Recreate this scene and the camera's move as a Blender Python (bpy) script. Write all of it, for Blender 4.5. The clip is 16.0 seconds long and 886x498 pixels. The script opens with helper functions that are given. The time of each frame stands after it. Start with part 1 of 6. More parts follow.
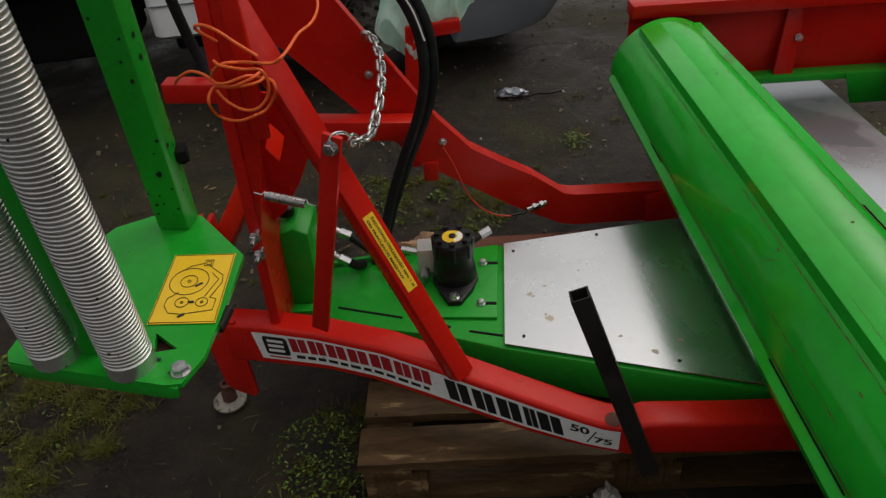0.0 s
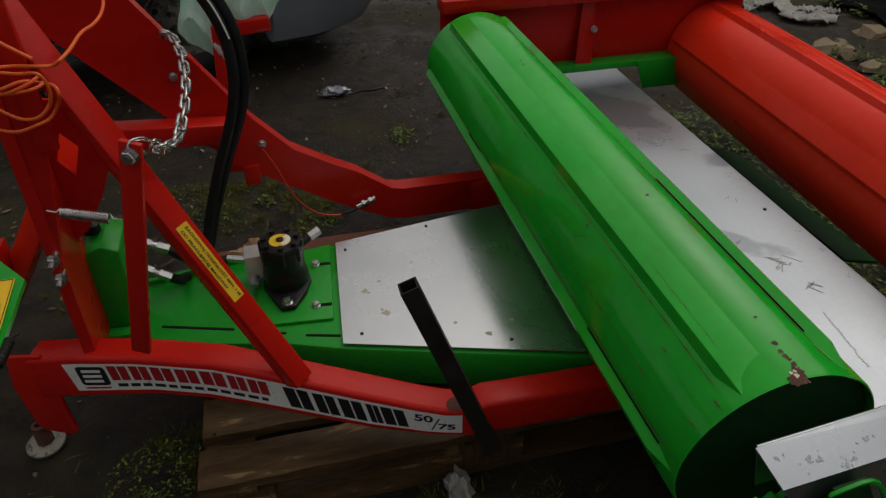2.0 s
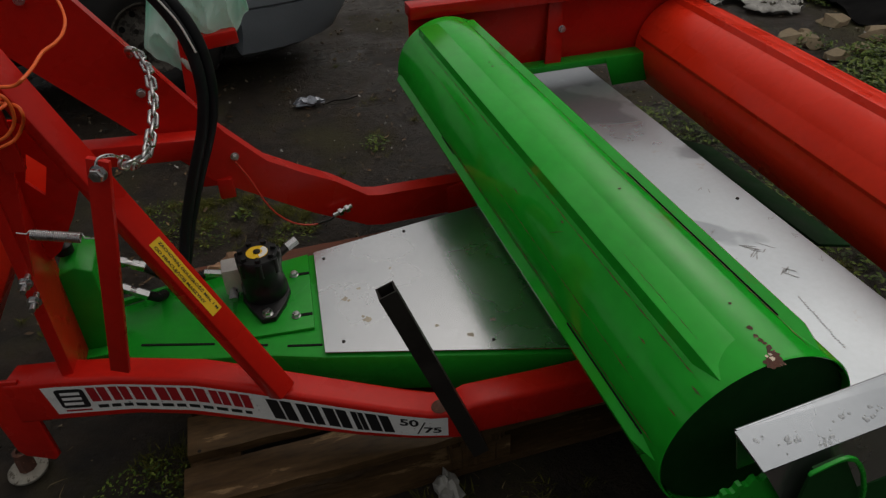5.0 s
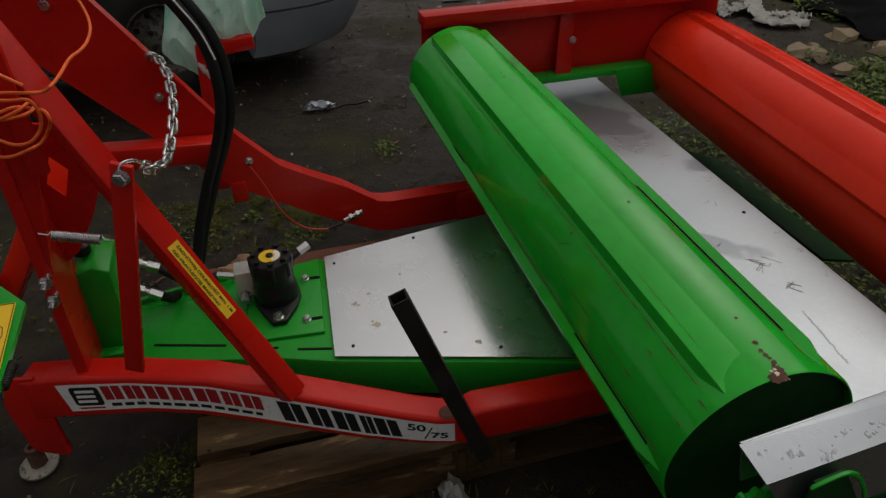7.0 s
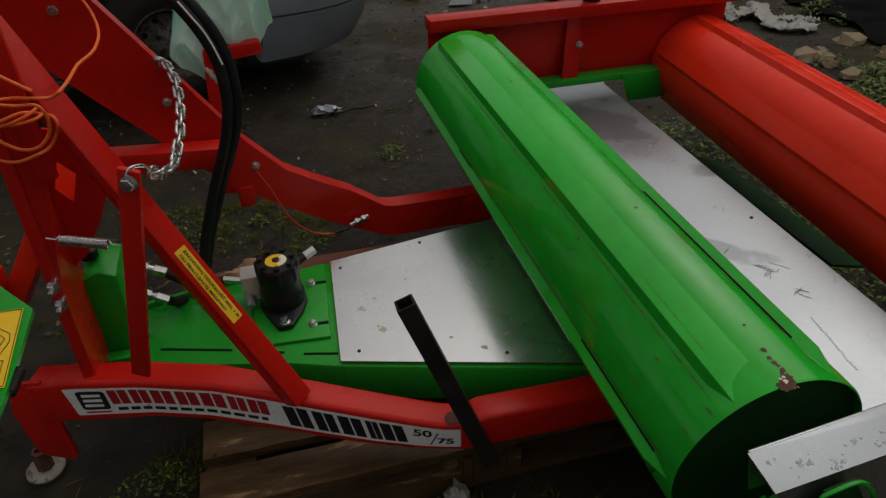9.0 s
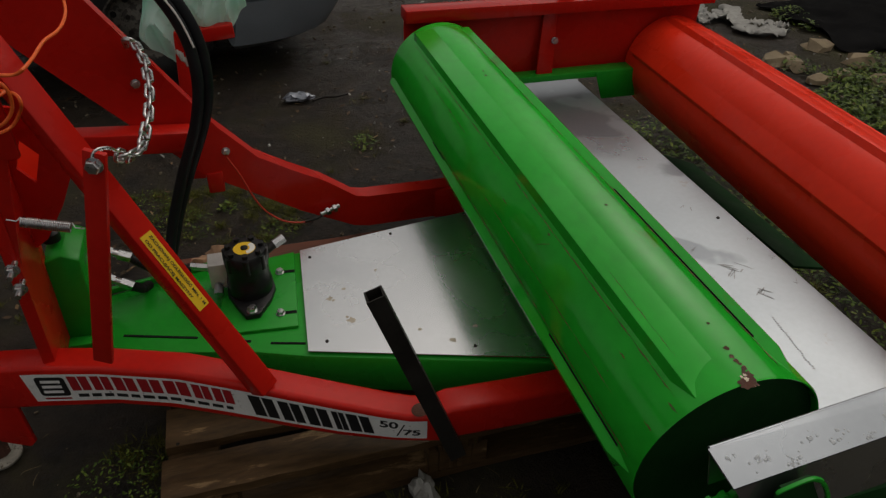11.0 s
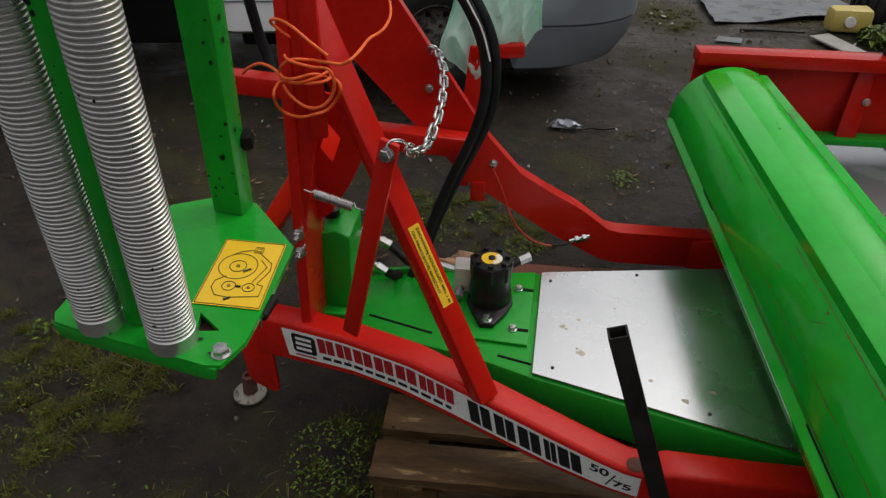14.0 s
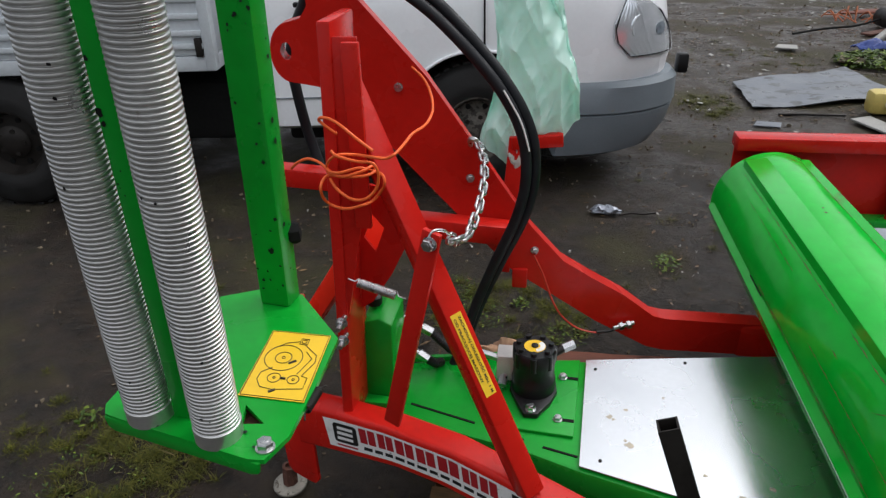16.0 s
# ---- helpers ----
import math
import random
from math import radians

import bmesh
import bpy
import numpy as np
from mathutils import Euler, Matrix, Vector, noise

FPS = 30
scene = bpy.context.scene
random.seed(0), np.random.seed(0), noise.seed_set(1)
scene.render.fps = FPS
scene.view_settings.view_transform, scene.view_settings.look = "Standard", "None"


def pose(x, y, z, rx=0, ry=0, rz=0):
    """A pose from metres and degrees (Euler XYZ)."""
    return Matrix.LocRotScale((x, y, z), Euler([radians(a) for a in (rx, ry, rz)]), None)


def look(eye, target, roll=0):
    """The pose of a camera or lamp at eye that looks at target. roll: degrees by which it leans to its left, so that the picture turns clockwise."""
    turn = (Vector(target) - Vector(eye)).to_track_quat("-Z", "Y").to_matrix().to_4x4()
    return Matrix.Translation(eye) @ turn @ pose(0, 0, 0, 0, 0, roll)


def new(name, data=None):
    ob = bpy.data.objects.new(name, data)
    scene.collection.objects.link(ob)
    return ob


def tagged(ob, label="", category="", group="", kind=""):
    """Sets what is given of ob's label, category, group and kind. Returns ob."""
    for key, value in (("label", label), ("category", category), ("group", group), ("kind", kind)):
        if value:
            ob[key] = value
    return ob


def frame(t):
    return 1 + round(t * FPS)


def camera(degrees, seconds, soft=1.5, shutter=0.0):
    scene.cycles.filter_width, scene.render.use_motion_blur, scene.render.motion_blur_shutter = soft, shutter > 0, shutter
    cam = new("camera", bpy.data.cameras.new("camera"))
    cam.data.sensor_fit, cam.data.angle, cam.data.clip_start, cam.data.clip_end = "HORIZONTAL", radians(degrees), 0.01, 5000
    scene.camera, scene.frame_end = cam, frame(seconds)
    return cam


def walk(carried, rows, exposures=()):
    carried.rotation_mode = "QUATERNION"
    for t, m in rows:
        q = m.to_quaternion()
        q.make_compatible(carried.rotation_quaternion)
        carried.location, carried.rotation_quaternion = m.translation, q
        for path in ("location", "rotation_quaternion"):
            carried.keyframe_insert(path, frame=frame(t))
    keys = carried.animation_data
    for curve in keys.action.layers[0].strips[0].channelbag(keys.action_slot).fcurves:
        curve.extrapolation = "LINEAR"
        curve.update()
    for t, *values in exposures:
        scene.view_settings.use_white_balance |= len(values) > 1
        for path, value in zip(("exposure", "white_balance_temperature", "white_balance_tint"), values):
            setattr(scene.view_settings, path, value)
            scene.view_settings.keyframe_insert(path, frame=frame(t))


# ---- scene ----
cam = camera(65.59, 16.0, soft=1.3)
PATH = [
    (0, (-0.0156, 0.0159, 1.2998), (-0.0770, 1.6256, 0.1314), -4.61),
    (0.5, (-0.0115, 0.0129, 1.3004), (0.0145, 1.6138, 0.1187), -3.00),
    (1, (-0.0114, 0.0134, 1.2977), (0.0302, 1.6120, 0.1133), -3.12),
    (1.5, (-0.0059, 0.0160, 1.2956), (0.1746, 1.5979, 0.1018), -1.71),
    (2, (0.0138, 0.0159, 1.2901), (0.3961, 1.5677, 0.1043), -0.34),
    (2.5, (0.0244, 0.0178, 1.2911), (0.5065, 1.5573, 0.1260), 0.19),
    (3, (0.0216, 0.0231, 1.2901), (0.5068, 1.5562, 0.1179), 0.12),
    (3.5, (0.0200, 0.0218, 1.2862), (0.4945, 1.5499, 0.1031), -0.10),
    (3.7, (0.0166, 0.0181, 1.2846), (0.4718, 1.5528, 0.1024), -0.17),
    (6, (0.0289, 0.0063, 1.2884), (0.4649, 1.5592, 0.1228), -2.72),
    (6.5, (0.0240, 0.0044, 1.2933), (0.4513, 1.5619, 0.1307), -2.51),
    (7, (0.0068, -0.0007, 1.3072), (0.4314, 1.5565, 0.1431), -1.12),
    (7.5, (0.0020, 0.0018, 1.3089), (0.3697, 1.5767, 0.1494), -0.80),
    (8, (0.0029, 0.0045, 1.3087), (0.3145, 1.6009, 0.1622), -2.26),
    (8.5, (0.0068, 0.0039, 1.3085), (0.3897, 1.5886, 0.1674), -2.08),
    (9, (0.0067, 0.0030, 1.3088), (0.4170, 1.5704, 0.1532), -1.32),
    (9.5, (0.0075, 0.0025, 1.3082), (0.4468, 1.5582, 0.1476), -0.49),
    (9.7, (0.0089, 0.0033, 1.3071), (0.4731, 1.5401, 0.1311), -0.34),
    (11.8, (-0.0056, 0.0058, 1.3101), (0.4308, 1.5539, 0.1383), 4.12),
    (12, (-0.0126, 0.0119, 1.3063), (0.3119, 1.5894, 0.1374), 3.06),
    (12.5, (-0.0223, 0.0110, 1.3009), (0.1178, 1.6308, 0.1533), 2.17),
    (13, (-0.0287, 0.0106, 1.2984), (-0.0449, 1.6691, 0.1987), 1.67),
    (13.5, (-0.0344, 0.0134, 1.2922), (-0.1229, 1.6658, 0.1868), 1.37),
    (14, (-0.0375, 0.0165, 1.2897), (-0.1851, 1.6582, 0.1748), 0.96),
    (14.5, (-0.0387, 0.0167, 1.2929), (-0.1842, 1.7004, 0.2421), 0.43),
    (15, (-0.0396, 0.0151, 1.2957), (-0.2211, 1.7345, 0.3104), 0.79),
    (15.5, (-0.0388, 0.0178, 1.2969), (-0.2221, 1.7566, 0.3467), 0.41),
    (16, (-0.0393, 0.0154, 1.2986), (-0.3184, 1.7656, 0.3935), -1.35),
]
walk(cam, [(t, look(eye, target, roll)) for t, eye, target, roll in PATH], [(0, -0.32, 7000, 10), (1.0, -0.45, 7000, 10), (2.0, -0.82, 7000, 10), (3.5, -0.85, 7000, 10), (9.5, -0.82, 7100, 10), (12, -0.88, 7200, 10), (12.5, -0.62, 7100, 10), (13.5, -0.15, 6900, 10), (14.5, 0.06, 6650, 10), (16, 0.46, 6300, 10)])

# ---- world, sun, exposure ----
world = bpy.data.worlds.new("overcast_sky")
scene.world = world
world.use_nodes = True
wn = world.node_tree
sky = wn.nodes.new("ShaderNodeTexSky")
sky.sky_type = "NISHITA"
sky.sun_disc = False
sky.sun_elevation = radians(52)
sky.sun_rotation = radians(62)
sky.dust_density = 4.0
sky.air_density = 1.0
soft_sky = wn.nodes.new("ShaderNodeHueSaturation")
soft_sky.inputs["Saturation"].default_value = 0.22
wn.links.new(sky.outputs[0], soft_sky.inputs["Color"])
wn.links.new(soft_sky.outputs[0], wn.nodes["Background"].inputs["Color"])
wn.nodes["Background"].inputs["Strength"].default_value = 0.125
sun = new("sun", bpy.data.lights.new("sun", "SUN"))
sun.data.energy = 1.0
sun.data.angle = radians(110)
sun.data.color = (1.0, 0.985, 0.97)
sun.matrix_world = look((1.6, 0.5, 6.0), (0.3, 1.2, 0.0))

# ---- materials ----


def material(name, color, rough=0.5, metal=0.0, vary=0.15, scale=6.0, grain=120.0, bump=0.05, spots=None, spot_color=(0.1, 0.06, 0.03), spot_scale=30.0, coat=0.0, rough_vary=0.15, stretch=(1, 1, 1), spec=0.5):
    """A painted, metal, wooden or mineral surface with variation at two scales, and stains past the threshold spots."""
    m = bpy.data.materials.new(name)
    m.use_nodes = True
    nt = m.node_tree
    b = nt.nodes["Principled BSDF"]
    tc = nt.nodes.new("ShaderNodeTexCoord")
    mp = nt.nodes.new("ShaderNodeMapping")
    mp.inputs["Scale"].default_value = stretch
    nt.links.new(tc.outputs["Object"], mp.inputs[0])
    n1 = nt.nodes.new("ShaderNodeTexNoise")
    n1.inputs["Scale"].default_value = scale
    n1.inputs["Detail"].default_value = 6
    nt.links.new(mp.outputs[0], n1.inputs["Vector"])
    n2 = nt.nodes.new("ShaderNodeTexNoise")
    n2.inputs["Scale"].default_value = grain
    n2.inputs["Detail"].default_value = 3
    nt.links.new(mp.outputs[0], n2.inputs["Vector"])
    ramp = nt.nodes.new("ShaderNodeValToRGB")
    dark = tuple(c * (1 - vary) for c in color)
    light = tuple(min(1, c * (1 + vary)) for c in color)
    ramp.color_ramp.elements[0].position, ramp.color_ramp.elements[1].position = 0.3, 0.7
    ramp.color_ramp.elements[0].color = (*dark, 1)
    ramp.color_ramp.elements[1].color = (*light, 1)
    mixn = nt.nodes.new("ShaderNodeMix")
    mixn.inputs[0].default_value = 0.35
    nt.links.new(n1.outputs["Fac"], mixn.inputs[2])
    nt.links.new(n2.outputs["Fac"], mixn.inputs[3])
    nt.links.new(mixn.outputs[0], ramp.inputs[0])
    out = ramp.outputs[0]
    if spots is not None:
        n3 = nt.nodes.new("ShaderNodeTexNoise")
        n3.inputs["Scale"].default_value = spot_scale
        n3.inputs["Detail"].default_value = 8
        n3.inputs["Roughness"].default_value = 0.65
        nt.links.new(mp.outputs[0], n3.inputs["Vector"])
        r3 = nt.nodes.new("ShaderNodeValToRGB")
        r3.color_ramp.elements[0].position, r3.color_ramp.elements[1].position = spots, min(1, spots + 0.05)
        nt.links.new(n3.outputs["Fac"], r3.inputs[0])
        mx = nt.nodes.new("ShaderNodeMix")
        mx.data_type = "RGBA"
        nt.links.new(r3.outputs[0], mx.inputs[0])
        nt.links.new(out, mx.inputs[6])
        mx.inputs[7].default_value = (*spot_color, 1)
        out = mx.outputs[2]
    nt.links.new(out, b.inputs["Base Color"])
    b.inputs["Metallic"].default_value = metal
    b.inputs["Specular IOR Level"].default_value = spec
    rr = nt.nodes.new("ShaderNodeMapRange")
    rr.inputs[3].default_value = max(0.02, rough - rough_vary)
    rr.inputs[4].default_value = min(1, rough + rough_vary)
    rr.inputs[1].default_value, rr.inputs[2].default_value = 0.3, 0.7
    nt.links.new(n1.outputs["Fac"], rr.inputs[0])
    nt.links.new(rr.outputs[0], b.inputs["Roughness"])
    b.inputs["Coat Weight"].default_value = coat
    b.inputs["Coat Roughness"].default_value = 0.15
    if bump:
        bp = nt.nodes.new("ShaderNodeBump")
        bp.inputs["Strength"].default_value = bump
        bp.inputs["Distance"].default_value = 0.01
        nt.links.new(mixn.outputs[0], bp.inputs["Height"])
        nt.links.new(bp.outputs[0], b.inputs["Normal"])
    return m


RED = material("red_paint", (0.54, 0.013, 0.008), 0.30, 0, 0.14, 5, 60, 0.02, 0.74, (0.34, 0.012, 0.008), 14, spec=0.24)
RED_LIGHT = material("orange_red_paint", (0.98, 0.036, 0.014), 0.30, 0, 0.12, 4, 60, 0.02, 0.76, (0.55, 0.02, 0.01), 14, spec=0.24)
GREEN = material("green_paint", (0.006, 0.31, 0.024), 0.33, 0, 0.14, 4, 60, 0.02, 0.72, (0.02, 0.05, 0.012), 40, spec=0.32)
GREEN_ROLL = material("green_roller_paint", (0.006, 0.43, 0.028), 0.15, 0, 0.20, 3, 40, 0.006, 0.64, (0.040, 0.25, 0.012), 5, stretch=(1, 0.6, 1), spec=0.34, rough_vary=0.05)
# Dark green; in roller ends and behind the bracket it stands for shade.
GREEN_DARK = material("shaded_dark_green", (0.008, 0.050, 0.012), 0.6, 0, 0.3, 8, 60, 0.04, spec=0.12)
GALV = material("galvanised_sheet", (0.70, 0.715, 0.735), 0.26, 0.95, 0.06, 5, 90, 0.010, 0.70, (0.44, 0.42, 0.38), 16, rough_vary=0.07)
STEEL = material("zinc_plated_steel", (0.55, 0.55, 0.56), 0.32, 1.0, 0.18, 60, 300, 0.04)
ALU = material("aluminium", (0.56, 0.56, 0.55), 0.38, 0.85, 0.16, 20, 200, 0.03, 0.70, (0.28, 0.25, 0.20), 25)
BLACK = material("black_paint", (0.009, 0.009, 0.010), 0.40, 0, 0.4, 20, 150, 0.05, spec=0.3)
BLACK_STEEL = material("bare_dark_steel", (0.022, 0.019, 0.017), 0.5, 0.3, 0.35, 14, 120, 0.06, spec=0.3)
RUBBER = material("black_rubber", (0.009, 0.010, 0.013), 0.5, 0, 0.3, 30, 200, 0.06, spec=0.28)
TYRE = material("tyre_rubber", (0.016, 0.0155, 0.0155), 0.65, 0, 0.4, 14, 120, 0.1, spec=0.35)
CORD = material("orange_cord", (0.90, 0.135, 0.02), 0.55, 0, 0.15, 60, 400, 0.15)
YELLOW = material("yellow_film", (0.80, 0.50, 0.02), 0.4, 0, 0.06, 20, 150, 0.01)
WHITE = material("white_film", (0.76, 0.76, 0.75), 0.4, 0, 0.08, 25, 200, 0.02, 0.62, (0.25, 0.24, 0.24), 70)
INK = material("black_ink", (0.012, 0.012, 0.014), 0.45, 0, 0.2, 40, 200, 0.0)
RED_INK = material("red_ink", (0.36, 0.012, 0.02), 0.45, 0, 0.1, 40, 200, 0.0)
WOOD = material("weathered_wood", (0.082, 0.046, 0.020), 0.5, 0, 0.65, 9, 60, 0.3, 0.56, (0.27, 0.17, 0.085), 9, stretch=(0.5, 2.2, 2.2), spec=0.35)
WOOD_RED = material("reddish_wood", (0.17, 0.058, 0.036), 0.6, 0, 0.35, 9, 60, 0.2, 0.62, (0.07, 0.035, 0.025), 9, stretch=(0.4, 3, 3), spec=0.2)
VAN_WHITE = material("van_white_paint", (0.90, 0.915, 0.94), 0.25, 0, 0.04, 2, 60, 0.005, 0.70, (0.45, 0.44, 0.42), 5, coat=0.3)
VAN_GREY = material("grey_plastic", (0.17, 0.20, 0.225), 0.5, 0, 0.12, 6, 150, 0.03, 0.66, (0.20, 0.19, 0.17), 9)
BED_GREY = material("bed_light_grey_paint", (0.56, 0.60, 0.63), 0.5, 0, 0.12, 3, 60, 0.03, 0.70, (0.16, 0.10, 0.07), 10)
# near-black for dark parts, and for the shade inside holes and slots
UNDER = material("dark_parts_and_holes", (0.012, 0.012, 0.012), 0.9, 0, 0.4, 6, 60, 0.1, spec=0.1)
RUST = material("rusty_primer", (0.085, 0.032, 0.02), 0.8, 0, 0.5, 60, 300, 0.3, 0.60, (0.26, 0.16, 0.10), 70)
FOOT = material("muddy_steel", (0.30, 0.28, 0.24), 0.6, 0.5, 0.3, 40, 200, 0.1, 0.55, (0.10, 0.08, 0.06), 60)
CHROME = material("bright_reflector", (0.88, 0.90, 0.92), 0.16, 0.7, 0.12, 10, 80, 0.0)
SHEET = material("grey_roof_sheet", (0.125, 0.138, 0.158), 0.4, 0, 0.35, 5, 40, 0.2, 0.54, (0.05, 0.052, 0.058), 7)
CAN = material("yellowed_plastic", (0.58, 0.46, 0.13), 0.4, 0, 0.15, 10, 60, 0.04)
STONE = material("rubble_stone", (0.15, 0.118, 0.078), 0.85, 0, 0.35, 10, 60, 0.4)
BRICK = material("worn_brick", (0.34, 0.20, 0.12), 0.85, 0, 0.3, 20, 90, 0.3)
NETTING = material("faded_orange_plastic", (0.42, 0.12, 0.045), 0.6, 0, 0.3, 20, 90, 0.1)
RUBBLE = material("tan_rubble", (0.26, 0.20, 0.125), 0.85, 0, 0.3, 10, 60, 0.4)
PORT = material("bare_cast_metal", (0.55, 0.545, 0.53), 0.5, 0.4, 0.15, 20, 200, 0.05)
TARP = material("black_tarpaulin", (0.0035, 0.0035, 0.004), 0.8, 0, 0.3, 6, 60, 0.15, spec=0.05)
CLOTH = material("dirty_white_sheeting", (0.30, 0.295, 0.275), 0.55, 0, 0.3, 8, 60, 0.1)
FOIL = material("crumpled_foil", (0.24, 0.26, 0.30), 0.35, 0.6, 0.2, 40, 200, 0.3)
LEAF = material("leaf_green", (0.042, 0.072, 0.014), 0.5, 0, 0.45, 8, 60, 0.1, spec=0.25)
GRASS = material("grass_blade", (0.088, 0.090, 0.012), 0.6, 0, 0.5, 3, 40, 0.1, spec=0.2)


def by_blade(m, a, c, d):
    """Gives each blade or leaf its own tint between three colours."""
    nt = m.node_tree
    g = nt.nodes.new("ShaderNodeNewGeometry")
    r = nt.nodes.new("ShaderNodeValToRGB")
    r.color_ramp.elements[0].color, r.color_ramp.elements[1].color = (*a, 1), (*d, 1)
    e = r.color_ramp.elements.new(0.6)
    e.color = (*c, 1)
    nt.links.new(g.outputs["Random Per Island"], r.inputs[0])
    nt.links.new(r.outputs[0], nt.nodes["Principled BSDF"].inputs["Base Color"])


by_blade(GRASS, (0.022, 0.026, 0.004), (0.070, 0.076, 0.008), (0.135, 0.125, 0.020))
by_blade(LEAF, (0.020, 0.040, 0.005), (0.075, 0.130, 0.014), (0.17, 0.22, 0.032))
CABLE = material("red_cable", (0.52, 0.035, 0.02), 0.4, 0, 0.1, 60, 300, 0.05)
GALV_DULL = material("dull_galvanised_sheet", (0.29, 0.315, 0.345), 0.27, 0.85, 0.06, 5, 90, 0.012, 0.70, (0.36, 0.36, 0.35), 20)
DRY = material("dry_straw", (0.15, 0.11, 0.05), 0.7, 0, 0.4, 20, 60, 0.1)
BLUE = material("blue_plastic", (0.03, 0.06, 0.25), 0.5, 0, 0.3, 8, 60, 0.05)

GLASS = bpy.data.materials.new("lamp_glass")
GLASS.use_nodes = True
gb = GLASS.node_tree.nodes["Principled BSDF"]
gb.inputs["Transmission Weight"].default_value = 1.0
gb.inputs["Roughness"].default_value = 0.04
gb.inputs["IOR"].default_value = 1.15
gb.inputs["Base Color"].default_value = (0.95, 0.97, 1.0, 1)

BAG = bpy.data.materials.new("thin_mint_polythene")
BAG.use_nodes = True
bt = BAG.node_tree
bb = bt.nodes["Principled BSDF"]
bb.inputs["Base Color"].default_value = (0.80, 0.97, 0.92, 1)
bb.inputs["Roughness"].default_value = 0.25
trans = bt.nodes.new("ShaderNodeBsdfTranslucent")
trans.inputs[0].default_value = (0.72, 0.98, 0.90, 1)
clear = bt.nodes.new("ShaderNodeBsdfTransparent")
clear.inputs[0].default_value = (0.75, 0.95, 0.86, 1)
mx1 = bt.nodes.new("ShaderNodeMixShader")
mx1.inputs[0].default_value = 0.45
mx2 = bt.nodes.new("ShaderNodeMixShader")
mx2.inputs[0].default_value = 0.06
bt.links.new(bb.outputs[0], mx1.inputs[1])
bt.links.new(trans.outputs[0], mx1.inputs[2])
bt.links.new(mx1.outputs[0], mx2.inputs[1])
bt.links.new(clear.outputs[0], mx2.inputs[2])
bt.links.new(mx2.outputs[0], bt.nodes["Material Output"].inputs[0])


def mud():
    """Wet dark soil: packed earth with damp glossy hollows and mossy patches."""
    m = bpy.data.materials.new("wet_mud")
    m.use_nodes = True
    nt = m.node_tree
    b = nt.nodes["Principled BSDF"]
    tc = nt.nodes.new("ShaderNodeTexCoord")

    def nz(scale, detail, rough=0.55):
        n = nt.nodes.new("ShaderNodeTexNoise")
        n.inputs["Scale"].default_value = scale
        n.inputs["Detail"].default_value = detail
        n.inputs["Roughness"].default_value = rough
        nt.links.new(tc.outputs["Object"], n.inputs["Vector"])
        return n

    def ramp(src, a, ca, c, cb):
        r = nt.nodes.new("ShaderNodeValToRGB")
        r.color_ramp.elements[0].position, r.color_ramp.elements[1].position = a, c
        r.color_ramp.elements[0].color, r.color_ramp.elements[1].color = (*ca, 1), (*cb, 1)
        nt.links.new(src.outputs["Fac"], r.inputs[0])
        return r

    big, mid, fine, moss = nz(1.1, 8, 0.6), nz(9, 9, 0.72), nz(70, 6, 0.75), nz(1.1, 8, 0.65)
    base = ramp(mid, 0.34, (0.0055, 0.0038, 0.0024), 0.66, (0.034, 0.0215, 0.0120))
    green = ramp(moss, 0.50, (0, 0, 0), 0.68, (1, 1, 1))
    mx = nt.nodes.new("ShaderNodeMix")
    mx.data_type = "RGBA"
    mul = nt.nodes.new("ShaderNodeMath")
    mul.operation = "MULTIPLY"
    mul.inputs[1].default_value = 0.8
    nt.links.new(green.outputs[0], mul.inputs[0])
    nt.links.new(mul.outputs[0], mx.inputs[0])
    mx.inputs[7].default_value = (0.052, 0.050, 0.010, 1)
    # soil mixed towards a paler brown from y 3.2 to 5.5
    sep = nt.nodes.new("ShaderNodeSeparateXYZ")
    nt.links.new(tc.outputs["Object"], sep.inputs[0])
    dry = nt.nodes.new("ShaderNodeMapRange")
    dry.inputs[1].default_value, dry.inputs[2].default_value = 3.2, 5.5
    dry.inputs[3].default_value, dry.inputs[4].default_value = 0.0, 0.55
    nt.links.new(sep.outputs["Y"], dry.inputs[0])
    far_soil = nt.nodes.new("ShaderNodeMix")
    far_soil.data_type = "RGBA"
    nt.links.new(dry.outputs[0], far_soil.inputs[0])
    nt.links.new(base.outputs[0], far_soil.inputs[6])
    far_soil.inputs[7].default_value = (0.062, 0.049, 0.037, 1)
    nt.links.new(far_soil.outputs[2], mx.inputs[6])
    speck = ramp(fine, 0.66, (0, 0, 0), 0.72, (1, 1, 1))
    mx2_ = nt.nodes.new("ShaderNodeMix")
    mx2_.data_type = "RGBA"
    nt.links.new(speck.outputs[0], mx2_.inputs[0])
    nt.links.new(mx.outputs[2], mx2_.inputs[6])
    mx2_.inputs[7].default_value = (0.075, 0.056, 0.038, 1)
    nt.links.new(mx2_.outputs[2], b.inputs["Base Color"])
    wet = nt.nodes.new("ShaderNodeMapRange")
    wet.inputs[1].default_value, wet.inputs[2].default_value = 0.40, 0.54
    wet.inputs[3].default_value, wet.inputs[4].default_value = 0.16, 0.80
    nt.links.new(big.outputs["Fac"], wet.inputs[0])
    nt.links.new(wet.outputs[0], b.inputs["Roughness"])
    add = nt.nodes.new("ShaderNodeMath")
    add.operation = "ADD"
    nt.links.new(mid.outputs["Fac"], add.inputs[0])
    half = nt.nodes.new("ShaderNodeMath")
    half.operation = "MULTIPLY"
    half.inputs[1].default_value = 0.4
    nt.links.new(fine.outputs["Fac"], half.inputs[0])
    nt.links.new(half.outputs[0], add.inputs[1])
